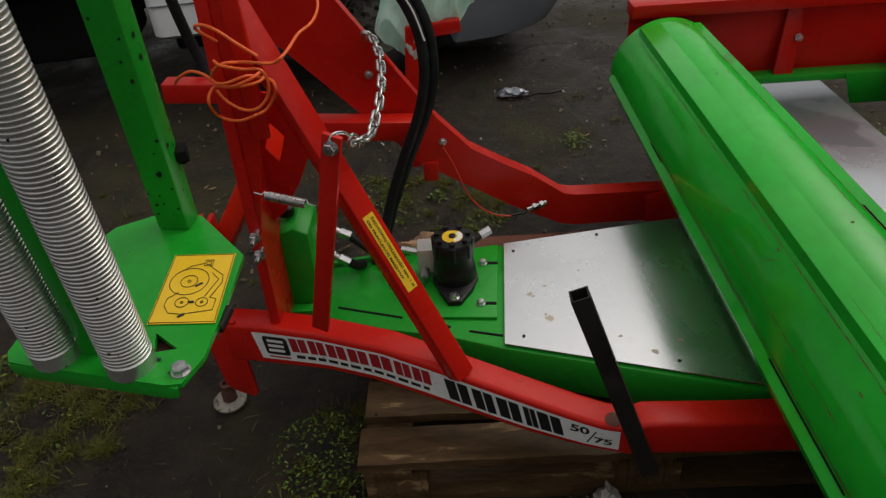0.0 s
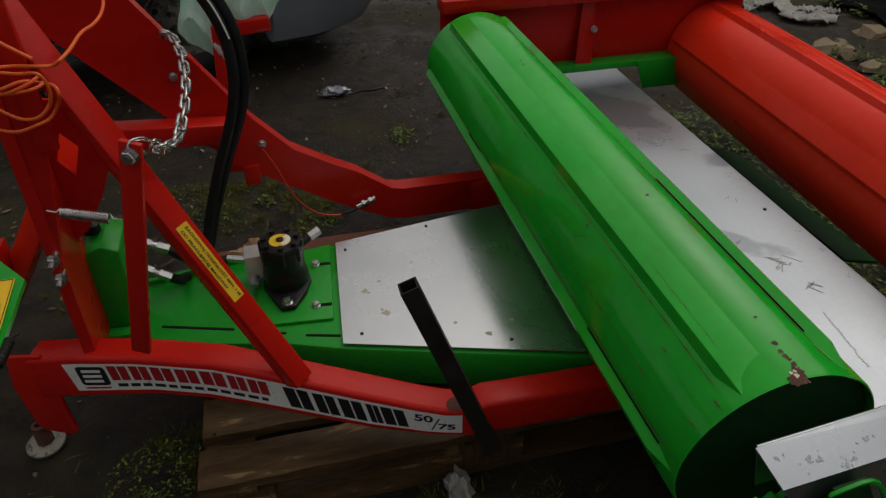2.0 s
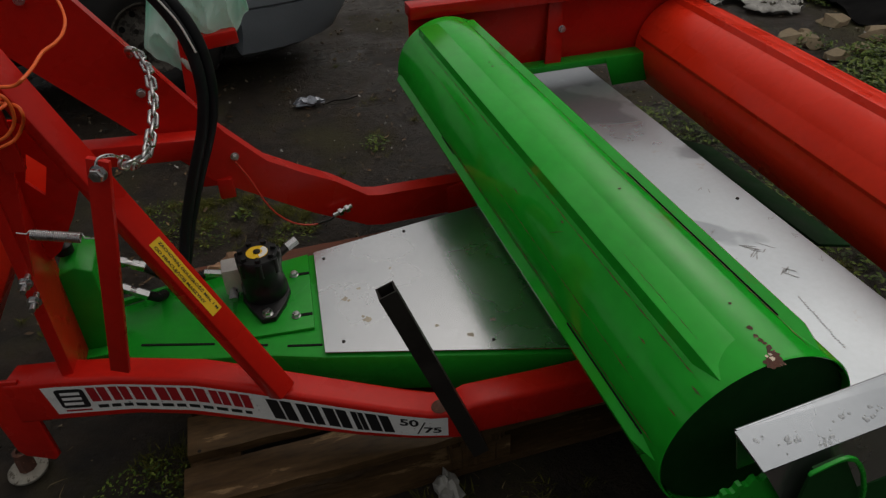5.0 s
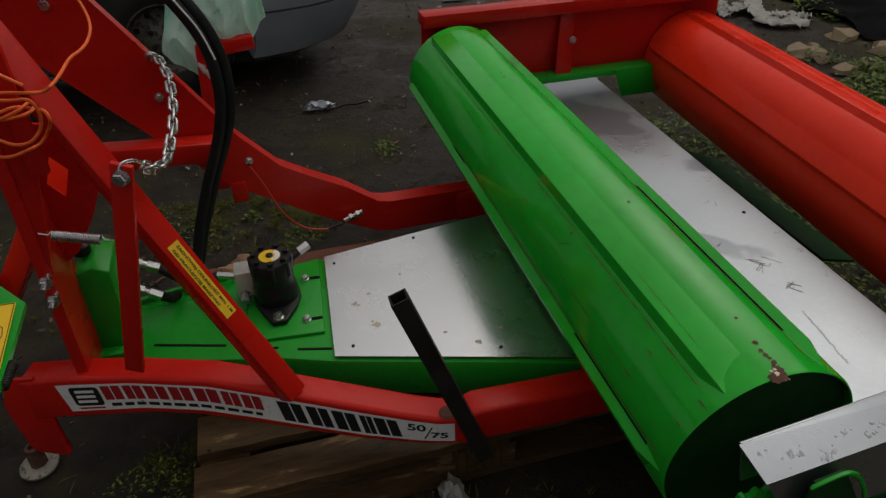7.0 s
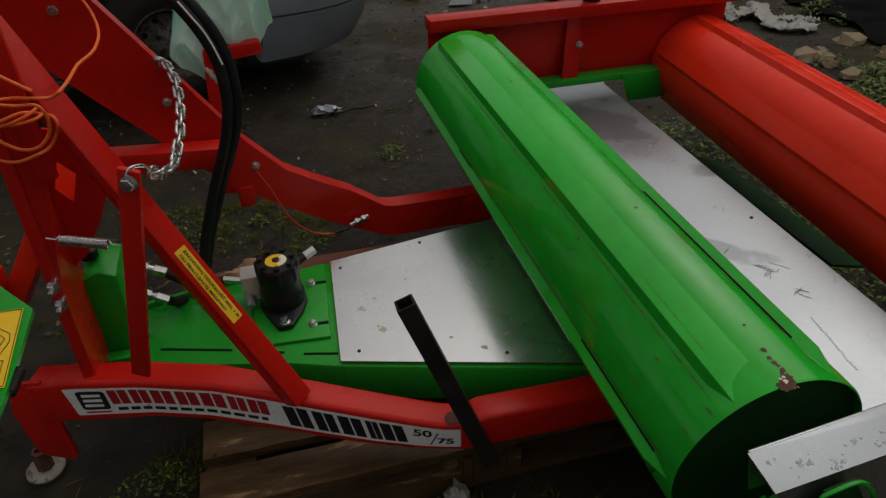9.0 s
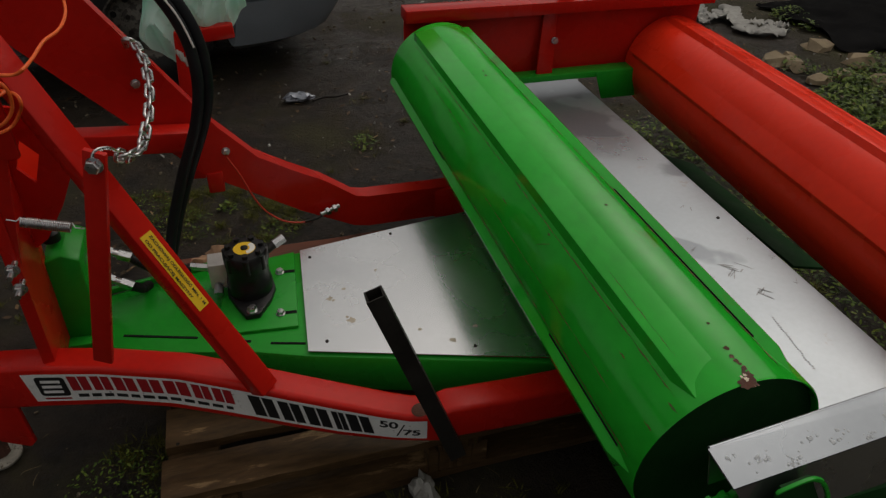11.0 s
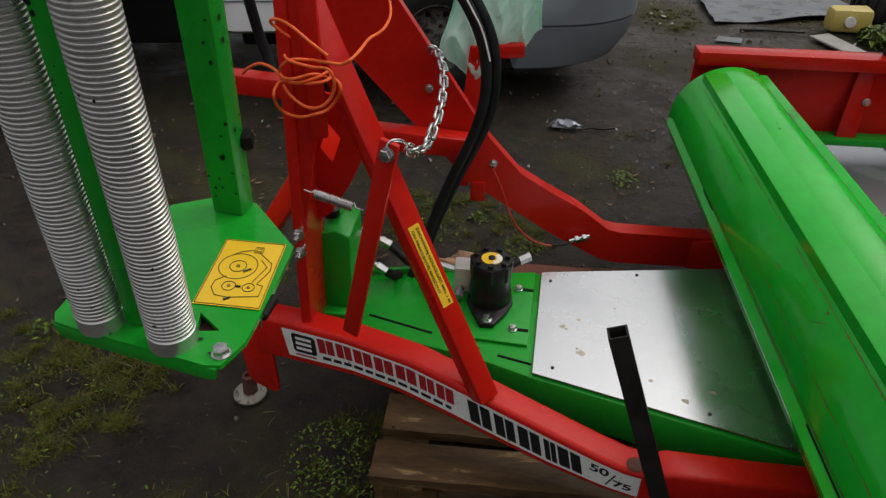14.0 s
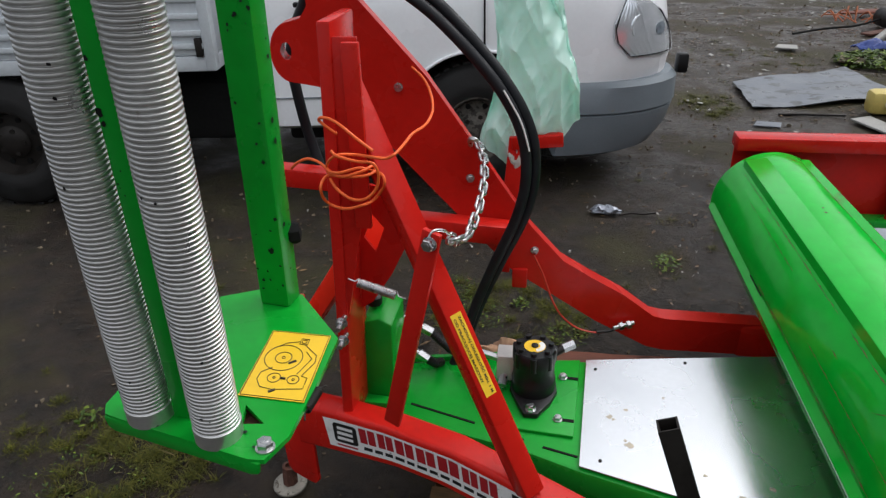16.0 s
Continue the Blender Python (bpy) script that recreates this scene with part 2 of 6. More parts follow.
    bp = nt.nodes.new("ShaderNodeBump")
    b.inputs["Specular IOR Level"].default_value = 0.42
    bp.inputs["Strength"].default_value = 0.9
    bp.inputs["Distance"].default_value = 0.03
    nt.links.new(add.outputs[0], bp.inputs["Height"])
    nt.links.new(bp.outputs[0], b.inputs["Normal"])
    return m


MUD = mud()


def wet_zinc():
    """Weathered zinc sheet: pale dry areas, darker and glossier where a film of water stands, fine grey scuffs."""
    m = material("wet_zinc_sheet", (0.42, 0.46, 0.50), 0.36, 0.7, 0.07, 4, 80, 0.012, 0.66, (0.40, 0.40, 0.41), 16, rough_vary=0.1)
    nt = m.node_tree
    b = nt.nodes["Principled BSDF"]
    tc = nt.nodes["Texture Coordinate"]
    n = nt.nodes.new("ShaderNodeTexNoise")
    n.inputs["Scale"].default_value = 3.2
    n.inputs["Detail"].default_value = 4
    n.inputs["Roughness"].default_value = 0.4
    nt.links.new(tc.outputs["Object"], n.inputs["Vector"])
    r = nt.nodes.new("ShaderNodeValToRGB")
    r.color_ramp.elements[0].position, r.color_ramp.elements[1].position = 0.52, 0.545
    sep = nt.nodes.new("ShaderNodeSeparateXYZ")
    nt.links.new(tc.outputs["Object"], sep.inputs[0])
    # water stands towards the far end
    run = nt.nodes.new("ShaderNodeMath")
    run.operation = "MULTIPLY_ADD"
    run.inputs[1].default_value, run.inputs[2].default_value = 0.26, -0.40
    nt.links.new(sep.outputs["Y"], run.inputs[0])
    both = nt.nodes.new("ShaderNodeMath")
    nt.links.new(n.outputs["Fac"], both.inputs[0])
    nt.links.new(run.outputs[0], both.inputs[1])
    nt.links.new(both.outputs[0], r.inputs[0])
    mx = nt.nodes.new("ShaderNodeMix")
    mx.data_type = "RGBA"
    mx.blend_type = "MULTIPLY"
    mx.inputs[7].default_value = (0.66, 0.66, 0.67, 1)
    nt.links.new(r.outputs[0], mx.inputs[0])
    old = b.inputs["Base Color"].links[0].from_socket
    nt.links.new(old, mx.inputs[6])
    nt.links.new(mx.outputs[2], b.inputs["Base Color"])
    rr = b.inputs["Roughness"].links[0].from_socket
    mr = nt.nodes.new("ShaderNodeMix")
    nt.links.new(r.outputs[0], mr.inputs[0])
    nt.links.new(rr, mr.inputs[2])
    mr.inputs[3].default_value = 0.30
    nt.links.new(mr.outputs[0], b.inputs["Roughness"])
    return m


ZINC_WET = wet_zinc()
SCUFF = material("grey_scuff", (0.31, 0.31, 0.32), 0.6, 0.3, 0.3, 60, 200, 0.02)
GRIME = material("rusty_grime", (0.12, 0.085, 0.018), 0.7, 0, 0.4, 40, 200, 0.1, 0.5, (0.04, 0.12, 0.015), 60)
TAN = material("rust_stain", (0.52, 0.46, 0.37), 0.5, 0.6, 0.3, 40, 200, 0.02)
WATER = bpy.data.materials.new("water_drop")
WATER.use_nodes = True
wb = WATER.node_tree.nodes["Principled BSDF"]
wb.inputs["Base Color"].default_value = (0.80, 0.83, 0.86, 1)
wb.inputs["Transmission Weight"].default_value = 0.55
wb.inputs["Roughness"].default_value = 0.02
wb.inputs["IOR"].default_value = 1.33
HUB = material("mud_caked_steel", (0.11, 0.10, 0.085), 0.8, 0, 0.5, 30, 120, 0.5, 0.5, (0.035, 0.03, 0.026), 30)
MILK = material("torn_film", (0.62, 0.66, 0.58), 0.4, 0, 0.1, 30, 200, 0.05)

# ---- builders ----


def mesh_of(bm, name, mat, smooth=None):
    me = bpy.data.meshes.new(name)
    bmesh.ops.recalc_face_normals(bm, faces=bm.faces)
    bm.to_mesh(me)
    bm.free()
    me.materials.append(mat)
    if smooth is not None:
        me.polygons.foreach_set("use_smooth", [True] * len(me.polygons))
        me.set_sharp_from_angle(angle=radians(smooth))
    return me


def part(name, bm, mat, parent, label="", smooth=40):
    """One mesh object under a thing or a part."""
    ob = new(name, mesh_of(bm, name, mat, smooth))
    ob.parent = parent
    if label:
        ob["label"] = label
    return ob


def single(name, bm, mat, label, category, kind="", group="", smooth=40):
    """A thing of one mesh."""
    return tagged(new(name, mesh_of(bm, name, mat, smooth)), label, category, group, kind)


def thing(name, label, category, group="", at=(0, 0, 0), kind=""):
    ob = new(name)
    ob.location = at
    ob.empty_display_size = 0.1
    return tagged(ob, label, category, group, kind)


def bevel(bm, width, seg=2, angle=30):
    if width:
        es = [e for e in bm.edges if len(e.link_faces) == 2 and e.calc_face_angle(0) > radians(angle)]
        bmesh.ops.bevel(bm, geom=es, offset=width, segments=seg, affect="EDGES", profile=0.5)
    return bm


def bar(a, b, wide, high, up=(0, 0, 1), round_=0.004, bm=None):
    """A straight bar of wide by high from a to b; high lies along up."""
    a, b = Vector(a), Vector(b)
    d = (b - a).normalized()
    s = d.cross(Vector(up)).normalized()
    u = s.cross(d)
    own = bmesh.new()
    vs = [own.verts.new(p + s * i * wide / 2 + u * j * high / 2) for p in (a, b) for i, j in ((-1, -1), (1, -1), (1, 1), (-1, 1))]
    for f in ((0, 1, 2, 3), (7, 6, 5, 4), (0, 4, 5, 1), (1, 5, 6, 2), (2, 6, 7, 3), (3, 7, 4, 0)):
        own.faces.new([vs[i] for i in f])
    bmesh.ops.recalc_face_normals(own, faces=own.faces)
    bevel(own, round_)
    return merge(bm, own)


def merge(bm, own):
    if bm is None:
        return own
    me = bpy.data.meshes.new("tmp")
    own.to_mesh(me)
    own.free()
    bm.from_mesh(me)
    bpy.data.meshes.remove(me)
    return bm


def block(x0, x1, y0, y1, z0, z1, round_=0.004, bm=None):
    return bar(((x0 + x1) / 2, y0, (z0 + z1) / 2), ((x0 + x1) / 2, y1, (z0 + z1) / 2), x1 - x0, z1 - z0, (0, 0, 1), round_, bm)


def rod(a, b, r, seg=20, r2=None, bm=None, caps=True):
    a, b = Vector(a), Vector(b)
    own = bmesh.new()
    d = b - a
    bmesh.ops.create_cone(own, cap_ends=caps, segments=seg, radius1=r, radius2=r if r2 is None else r2, depth=d.length, matrix=Matrix.Translation((a + b) / 2) @ d.to_track_quat("Z", "Y").to_matrix().to_4x4())
    return merge(bm, own)


def sweep(pts, r, seg=10, bm=None, closed=False, smooth_steps=0):
    """A round tube along points; smooth_steps > 0 rounds the line first."""
    pts = [Vector(p) for p in pts]
    if smooth_steps:
        n = len(pts)
        out = []
        for i in range(n if closed else n - 1):
            p0, p1, p2, p3 = (pts[(i + k) % n] if closed else pts[min(max(i + k, 0), n - 1)] for k in (-1, 0, 1, 2))
            for k in range(smooth_steps):
                t = k / smooth_steps
                out.append(0.5 * (2 * p1 + (p2 - p0) * t + (2 * p0 - 5 * p1 + 4 * p2 - p3) * t * t + (3 * p1 - p0 - 3 * p2 + p3) * t**3))
        if not closed:
            out.append(pts[-1])
        pts = out
    own = bmesh.new()
    n = len(pts)
    rings, up = [], None
    for i, p in enumerate(pts):
        d = (pts[(i + 1) % n] - pts[i - 1]) if closed else (pts[min(i + 1, n - 1)] - pts[max(i - 1, 0)])
        d.normalize()
        if up is None:
            up = d.orthogonal().normalized()
        up = (up - d * up.dot(d)).normalized()
        s = d.cross(up)
        rings.append([own.verts.new(p + (up * math.cos(2 * math.pi * k / seg) + s * math.sin(2 * math.pi * k / seg)) * r) for k in range(seg)])
    for i in range(n if closed else n - 1):
        a, b = rings[i], rings[(i + 1) % n]
        off = 0
        if closed and i == n - 1:
            off = min(range(seg), key=lambda o: (a[0].co - b[o].co).length)
        for k in range(seg):
            own.faces.new((a[k], a[(k + 1) % seg], b[(k + 1 + off) % seg], b[(k + off) % seg]))
    if not closed:
        own.faces.new(rings[0][::-1])
        own.faces.new(rings[-1])
    return merge(bm, own)


def plate(outer, thick, holes=(), round_=0.003, bm=None):
    """A flat plate: outline and holes as lists of points in space in one plane; thick is the vector of its thickness."""
    own = bmesh.new()
    edges = []
    for loop in (outer, *holes):
        vs = [own.verts.new(Vector(p)) for p in loop]
        edges += [own.edges.new((vs[i], vs[(i + 1) % len(vs)])) for i in range(len(vs))]
    if holes:
        bmesh.ops.triangle_fill(own, use_beauty=True, edges=edges)
        bmesh.ops.dissolve_limit(own, angle_limit=0.01, verts=own.verts, edges=own.edges)
    else:
        own.faces.new(own.verts[:])
    geo = bmesh.ops.extrude_face_region(own, geom=own.faces[:])
    bmesh.ops.translate(own, vec=Vector(thick), verts=[v for v in geo["geom"] if isinstance(v, bmesh.types.BMVert)])
    bmesh.ops.recalc_face_normals(own, faces=own.faces)
    if round_ and not holes:
        bevel(own, round_, 2, 50)
    return merge(bm, own)


def lathe(profile, at, axis=(0, 0, 1), seg=32, bm=None):
    """Turns (radius, height) pairs round axis at a point."""
    own = bmesh.new()
    q = Vector(axis).to_track_quat("Z", "Y").to_matrix()
    rings = [[own.verts.new(Vector(at) + q @ Vector((r * math.cos(2 * math.pi * k / seg), r * math.sin(2 * math.pi * k / seg), h))) for k in range(seg)] for r, h in profile]
    for a, b in zip(rings, rings[1:]):
        for k in range(seg):
            own.faces.new((a[k], a[(k + 1) % seg], b[(k + 1) % seg], b[k]))
    own.faces.new(rings[0][::-1])
    own.faces.new(rings[-1])
    return merge(bm, own)


def hexbolt(parent, at, axis, size=0.019, washer=True, name="bolt"):
    """A hexagon bolt head with its washer, standing on at along axis."""
    bm = None
    k = size / 0.019
    if washer:
        bm = lathe([(0.006 * k, 0), (0.0130 * k, 0), (0.0130 * k, 0.0022 * k), (0.006 * k, 0.0023 * k)], at, axis, 24)
    bm = lathe([(0.0112 * k, 0.002 * k), (0.0112 * k, 0.0105 * k), (0.0098 * k, 0.0125 * k), (0.003 * k, 0.0127 * k)], at, axis, 6, bm)
    bm = lathe([(0.0055 * k, 0.012 * k), (0.0055 * k, 0.0132 * k), (0.003 * k, 0.0135 * k)], at, axis, 14, bm)
    return part(name, bm, STEEL, parent, smooth=30)


def letters(body, size, mat, parent, place, name="writing", bold=0.0, width=None, align="LEFT"):
    """Text turned into a mesh; place maps its flat (u, v) to a point in space."""
    cu = bpy.data.curves.new("tmp_text", "FONT")
    cu.body, cu.size, cu.offset, cu.align_x = body, size, bold, align
    ob = bpy.data.objects.new("tmp_text", cu)
    scene.collection.objects.link(ob)
    me = bpy.data.meshes.new_from_object(ob)
    bpy.data.objects.remove(ob)
    bm = bmesh.new()
    bm.from_mesh(me)
    bpy.data.meshes.remove(me)
    xs = [v.co.x for v in bm.verts]
    k = width / (max(xs) - min(xs)) if width else 1
    for v in bm.verts:
        v.co = place((v.co.x - min(xs)) * k, v.co.y)
    out = bpy.data.meshes.new(name)
    bm.to_mesh(out)
    bm.free()
    out.materials.append(mat)
    w = new(name, out)
    w.parent = parent
    return w


def lerp_table(table, x):
    xs, ys = [p[0] for p in table], [p[1] for p in table]
    return float(np.interp(x, xs, ys))

# ---- ground ----


def ground_height(x, y):
    p = Vector((x, y, 0))
    far = max(0.0, math.hypot(x - 0.3, y - 1.5) - 2.0)
    h = 0.012 * noise.noise(p * 2.1) + 0.008 * noise.noise(p * 6.3) + 0.005 * noise.noise(p * 15.0)
    h += min(1.0, far * 0.3) * 0.03 * noise.noise(p * 0.5 + Vector((5, 2, 0)))
    return h - 0.006


def make_ground():
    def steps(lo, hi, fine_lo, fine_hi, d):
        mid = list(np.arange(fine_lo, fine_hi, d))
        out, s, v = [], d, fine_hi
        while v < hi:
            out.append(v)
            s *= 1.18
            v += s
        low, s, v = [], d, fine_lo - d
        while v > lo:
            low.append(v)
            s *= 1.18
            v -= s
        return low[::-1] + mid + out + [hi]

    xs = [-400] + steps(-400, 400, -3.0, 3.6, 0.035)
    ys = [-400] + steps(-400, 600, -0.4, 6.5, 0.04)
    verts = [(x, y, ground_height(x, y)) for y in ys for x in xs]
    w = len(xs)
    faces = [(j * w + i, j * w + i + 1, (j + 1) * w + i + 1, (j + 1) * w + i) for j in range(len(ys) - 1) for i in range(w - 1)]
    me = bpy.data.meshes.new("ground")
    me.from_pydata(verts, [], faces)
    me.polygons.foreach_set("use_smooth", [True] * len(me.polygons))
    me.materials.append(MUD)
    return tagged(new("ground", me), "dark wet trampled yard soil with mossy patches", "ground", kind="structure")


make_ground()

# ---- the bale wrapper ----
YC = 1.235          # its long middle line
wrapper = thing("bale_wrapper", "red and green bale wrapper with ribbed rollers standing on a pallet", "farm machine", at=(0.3, YC, 0))
wrapper.location = (0, 0, 0)


def beam_y(x):
    return 0.83 + 0.36 * (0.28 - x) if x < 0.28 else 0.83


BEAM_TOP = [(-0.55, 0.325), (-0.45, 0.341), (-0.337, 0.352), (-0.19, 0.351), (-0.095, 0.333), (0.0, 0.312), (0.098, 0.291), (0.17, 0.276), (0.225, 0.268), (0.26, 0.274), (0.30, 0.290), (0.364, 0.286), (0.47, 0.280), (1.55, 0.255)]
BEAM_BOT = [(-0.55, 0.214), (-0.466, 0.229), (-0.313, 0.252), (-0.21, 0.251), (-0.11, 0.235), (-0.01, 0.216), (0.09, 0.199), (0.19, 0.193), (0.26, 0.198), (0.30, 0.204), (0.55, 0.190), (1.55, 0.172)]


def beam_front(x, k, out=0.0):
    """A point on the front face of the side beam: x along it, k from 0 at its lower to 1 at its upper edge."""
    lo, hi = lerp_table(BEAM_BOT, x), lerp_table(BEAM_TOP, x)
    n = Vector((-0.339, -0.941, 0)) if x < 0.28 else Vector((0, -1, 0))
    return Vector((x, beam_y(x), lo + (hi - lo) * k)) + n * out


def side_beam():
    bm = bmesh.new()
    xs = list(np.linspace(-0.55, 0.24, 34)) + [0.26, 0.275, 0.285, 0.30, 0.33, 0.45, 0.7, 1.0, 1.15]
    rings = []
    for x in xs:
        n = Vector((0.339, 0.941, 0)) if x < 0.27 else Vector((0, 1, 0))
        lo, hi = lerp_table(BEAM_BOT, x), lerp_table(BEAM_TOP, x)
        p = Vector((x, beam_y(x), 0))
        r, d = 0.010, 0.062
        prof = []
        for cy, cz, a0 in ((r, lo + r, 180), (d - r, lo + r, 270), (d - r, hi - r, 0), (r, hi - r, 90)):
            for a in (0, 30, 60, 90):
                t = radians(a0 + a)
                prof.append((cy + r * math.cos(t), cz + r * math.sin(t)))
        rings.append([bm.verts.new(p + n * y + Vector((0, 0, z))) for y, z in prof])
    m = len(rings[0])
    for a, b in zip(rings, rings[1:]):
        for k in range(m):
            bm.faces.new((a[k], a[(k + 1) % m], b[(k + 1) % m], b[k]))
    bm.faces.new(rings[0])
    bm.faces.new(rings[-1][::-1])
    return part("side_beam", bm, RED, wrapper, "bent red box-section beam with a white decal strip", 50)


beam = side_beam()
# chipped dent at the bend
part("worn_patch", lathe([(0.001, 0), (0.017, 0.0), (0.012, 0.003), (0.001, 0.0035)], (0.244, 0.862, 0.2725), (-0.1, 0, 1), 14), RUST, beam, "scraped bare metal patch")


def decal():
    u0, u1 = -0.480, 0.253
    bm = bmesh.new()
    n = 48
    lo = [bm.verts.new(beam_front(u0 + (u1 - u0) * i / n + 0.012 * (1 - i / n), 0.19, 0.0012)) for i in range(n + 1)]
    hi = [bm.verts.new(beam_front(u0 + (u1 - u0) * i / n, 0.87, 0.0012)) for i in range(n + 1)]
    for i in range(n):
        bm.faces.new((lo[i], lo[i + 1], hi[i + 1], hi[i]))
    strip = part("decal_strip", bm, WHITE, beam, "scuffed white decal strip", None)

    def patch(ua, ub, va, vb, slant, mat, name, out=0.002, steps=4):
        b2 = bmesh.new()
        lo2 = [b2.verts.new(beam_front(ua + (ub - ua) * i / steps, va, out)) for i in range(steps + 1)]
        hi2 = [b2.verts.new(beam_front(ua + (ub - ua) * i / steps + slant, vb, out)) for i in range(steps + 1)]
        for i in range(steps):
            b2.faces.new((lo2[i], lo2[i + 1], hi2[i + 1], hi2[i]))
        return part(name, b2, mat, beam, "", None)

    def emblem(ua, ub, va, vb):
        """A black square with rounded corners."""
        b2 = bmesh.new()
        pts = []
        for cu, cv, a0 in ((0.86, 0.86, 0), (0.14, 0.86, 90), (0.14, 0.14, 180), (0.86, 0.14, 270)):
            for q in range(0, 91, 18):
                t = radians(a0 + q)
                pts.append((cu + 0.14 * math.cos(t), cv + 0.14 * math.sin(t)))
        b2.faces.new([b2.verts.new(beam_front(ua + (ub - ua) * p - 0.004 * q, va + (vb - va) * q, 0.002)) for p, q in pts])
        part("emblem_square", b2, INK, beam, "", None)

    emblem(-0.453, -0.396, 0.33, 0.80)
    for va, vb in ((0.66, 0.73), (0.535, 0.605), (0.41, 0.48)):
        patch(-0.446, -0.408, va, vb, 0.0, WHITE, "emblem_stroke", 0.0028)
    patch(-0.449, -0.398, 0.245, 0.285, 0.0, RED_INK, "emblem_underline")
    # the maker's word: two leaning red bars for each sign
    u = -0.390
    for w in (0.043, 0.040, 0.046, 0.046, 0.050, 0.036, 0.040):
        patch(u, u + w * 0.40, 0.46, 0.82, -0.004, RED_INK, "red_word_mark")
        patch(u + w * 0.47, u + w * 0.86, 0.46, 0.82, -0.004, RED_INK, "red_word_mark")
        u += w
    u = -0.383
    for w in (0.026, 0.024, 0.023, 0.026, 0.022, 0.027, 0.023, 0.025, 0.024, 0.026, 0.025, 0.018):
        patch(u, u + w - 0.006, 0.29, 0.375, 0.0, INK, "small_word_mark", steps=1)
        u += w
    u = -0.060
    for w in (0.052, 0.046, 0.050, 0.026, 0.050):
        patch(u, u + w * 0.40, 0.27, 0.80, -0.010, INK, "black_word_mark")
        patch(u + w * 0.47, u + w * 0.84, 0.27, 0.80, -0.010, INK, "black_word_mark")
        u += w
    patch(0.196, 0.199, 0.27, 0.72, 0.014, INK, "slash_stroke", steps=1)
    letters("50", 0.028, INK, beam, lambda a, b: beam_front(0.166 + a, 0.55 + b / 0.088, 0.002), "writing", 0.0008, 0.034)
    letters("75", 0.025, INK, beam, lambda a, b: beam_front(0.209 + a, 0.33 + b / 0.088, 0.002), "writing", 0.0008, 0.032)
    return strip


decal()

# parking leg with its screw foot
leg = part("parking_leg", plate([(-0.606, 1.151, 0.24), (-0.590, 1.146, 0.325), (-0.52, 1.121, 0.335), (-0.515, 1.119, 0.115), (-0.528, 1.124, 0.098), (-0.585, 1.144, 0.108), (-0.597, 1.148, 0.125)], (0.003, 0.009, 0)), RED, wrapper, "short red parking leg")
foot = part("screw_foot", lathe([(0.004, 0.004), (0.041, 0.004), (0.042, 0.010), (0.038, 0.014), (0.020, 0.016), (0.004, 0.017)], (-0.628, 1.203, -0.002), (0, 0, 1), 28), FOOT, leg, "muddy round screw foot")
part("foot_stub", lathe([(0.019, 0), (0.0185, 0.030), (0.0165, 0.034), (0.0165, 0.052), (0.009, 0.054), (0.0085, 0.044), (0.002, 0.044)], (-0.626, 1.203, 0.014), (0.03, 0, 1), 8), RUST, foot, "rusty screw stub")

# upright column of the hitch tower
post = block(-0.436, -0.413, 1.100, 1.240, 0.27, 1.13)
for v in post.verts:
    v.co.x += 0.042 * max(0.0, v.co.z - 0.45)
column = part("tower_column", post, RED, wrapper, "red hitch tower column")
part("column_face", plate([(-0.424, 1.106, 0.56), (-0.402, 1.106, 1.105), (-0.345, 1.106, 1.105), (-0.360, 1.106, 0.78), (-0.405, 1.106, 0.56)], (0, 0.006, 0), round_=0.001), RED, column)
part("column_bar", block(-0.366, -0.3376, 1.085, 1.097, 0.778, 1.100, 0.002), RED, column)
gus_hole = [(-0.369, 1.208, 0.752), (-0.346, 1.208, 0.722), (-0.366, 1.208, 0.668), (-0.388, 1.208, 0.700)]
part("gusset_plate", plate([(-0.41, 1.208, 0.82), (-0.31, 1.208, 0.80), (-0.296, 1.208, 0.70), (-0.335, 1.208, 0.62), (-0.38, 1.208, 0.55), (-0.41, 1.208, 0.53)], (0, 0.008, 0), [gus_hole]), RED, column, "red gusset plate with a diamond cut-out")
for z in (0.580, 0.540):
    hexbolt(column, (-0.408, 1.078, z), (0, -1, 0), 0.017)
    part("bolt_thread", rod((-0.408, 1.10, z), (-0.408, 1.052, z), 0.005, 10), STEEL, column)

# added tilted plate; its lighter red makes the diamond cut-out look lit
part("lit_backing", plate([(-0.405, 1.226, 0.655), (-0.325, 1.226, 0.655), (-0.325, 1.300, 0.765), (-0.405, 1.300, 0.765)], (0, 0.006, -0.004), round_=0), RED_LIGHT, column)
# big boom plate with its lug, from the tower top down to the far side beam
FB = lambda x, z, o=0.0: Vector((x, 1.48 + 0.16 * (x + 0.6) + o, z))  # noqa: E731
far_top = [(-0.515, 1.24), (-0.47, 1.16), (-0.446, 1.11), (-0.307, 0.945), (-0.064, 0.571), (0.019, 0.473), (0.10, 0.418), (0.181, 0.368), (0.265, 0.300), (0.30, 0.290), (0.56, 0.262)]
far_bot = [(0.56, 0.165), (0.30, 0.192), (0.255, 0.205), (0.114, 0.290), (-0.049, 0.408), (-0.109, 0.451), (-0.338, 0.719), (-0.45, 0.853), (-0.52, 0.92)]
lug = [(-0.552, 0.930)] + [(-0.600 + 0.043 * math.cos(radians(a)), 1.004 + 0.064 * math.sin(radians(a))) for a in range(258, 92, -12)] + [(-0.572, 1.076), (-0.556, 1.10), (-0.552, 1.24)]
hole = [FB(-0.609 + 0.012 * math.cos(a), 1.008 + 0.019 * math.sin(a)) for a in np.linspace(0, 2 * math.pi, 17)[:-1]]
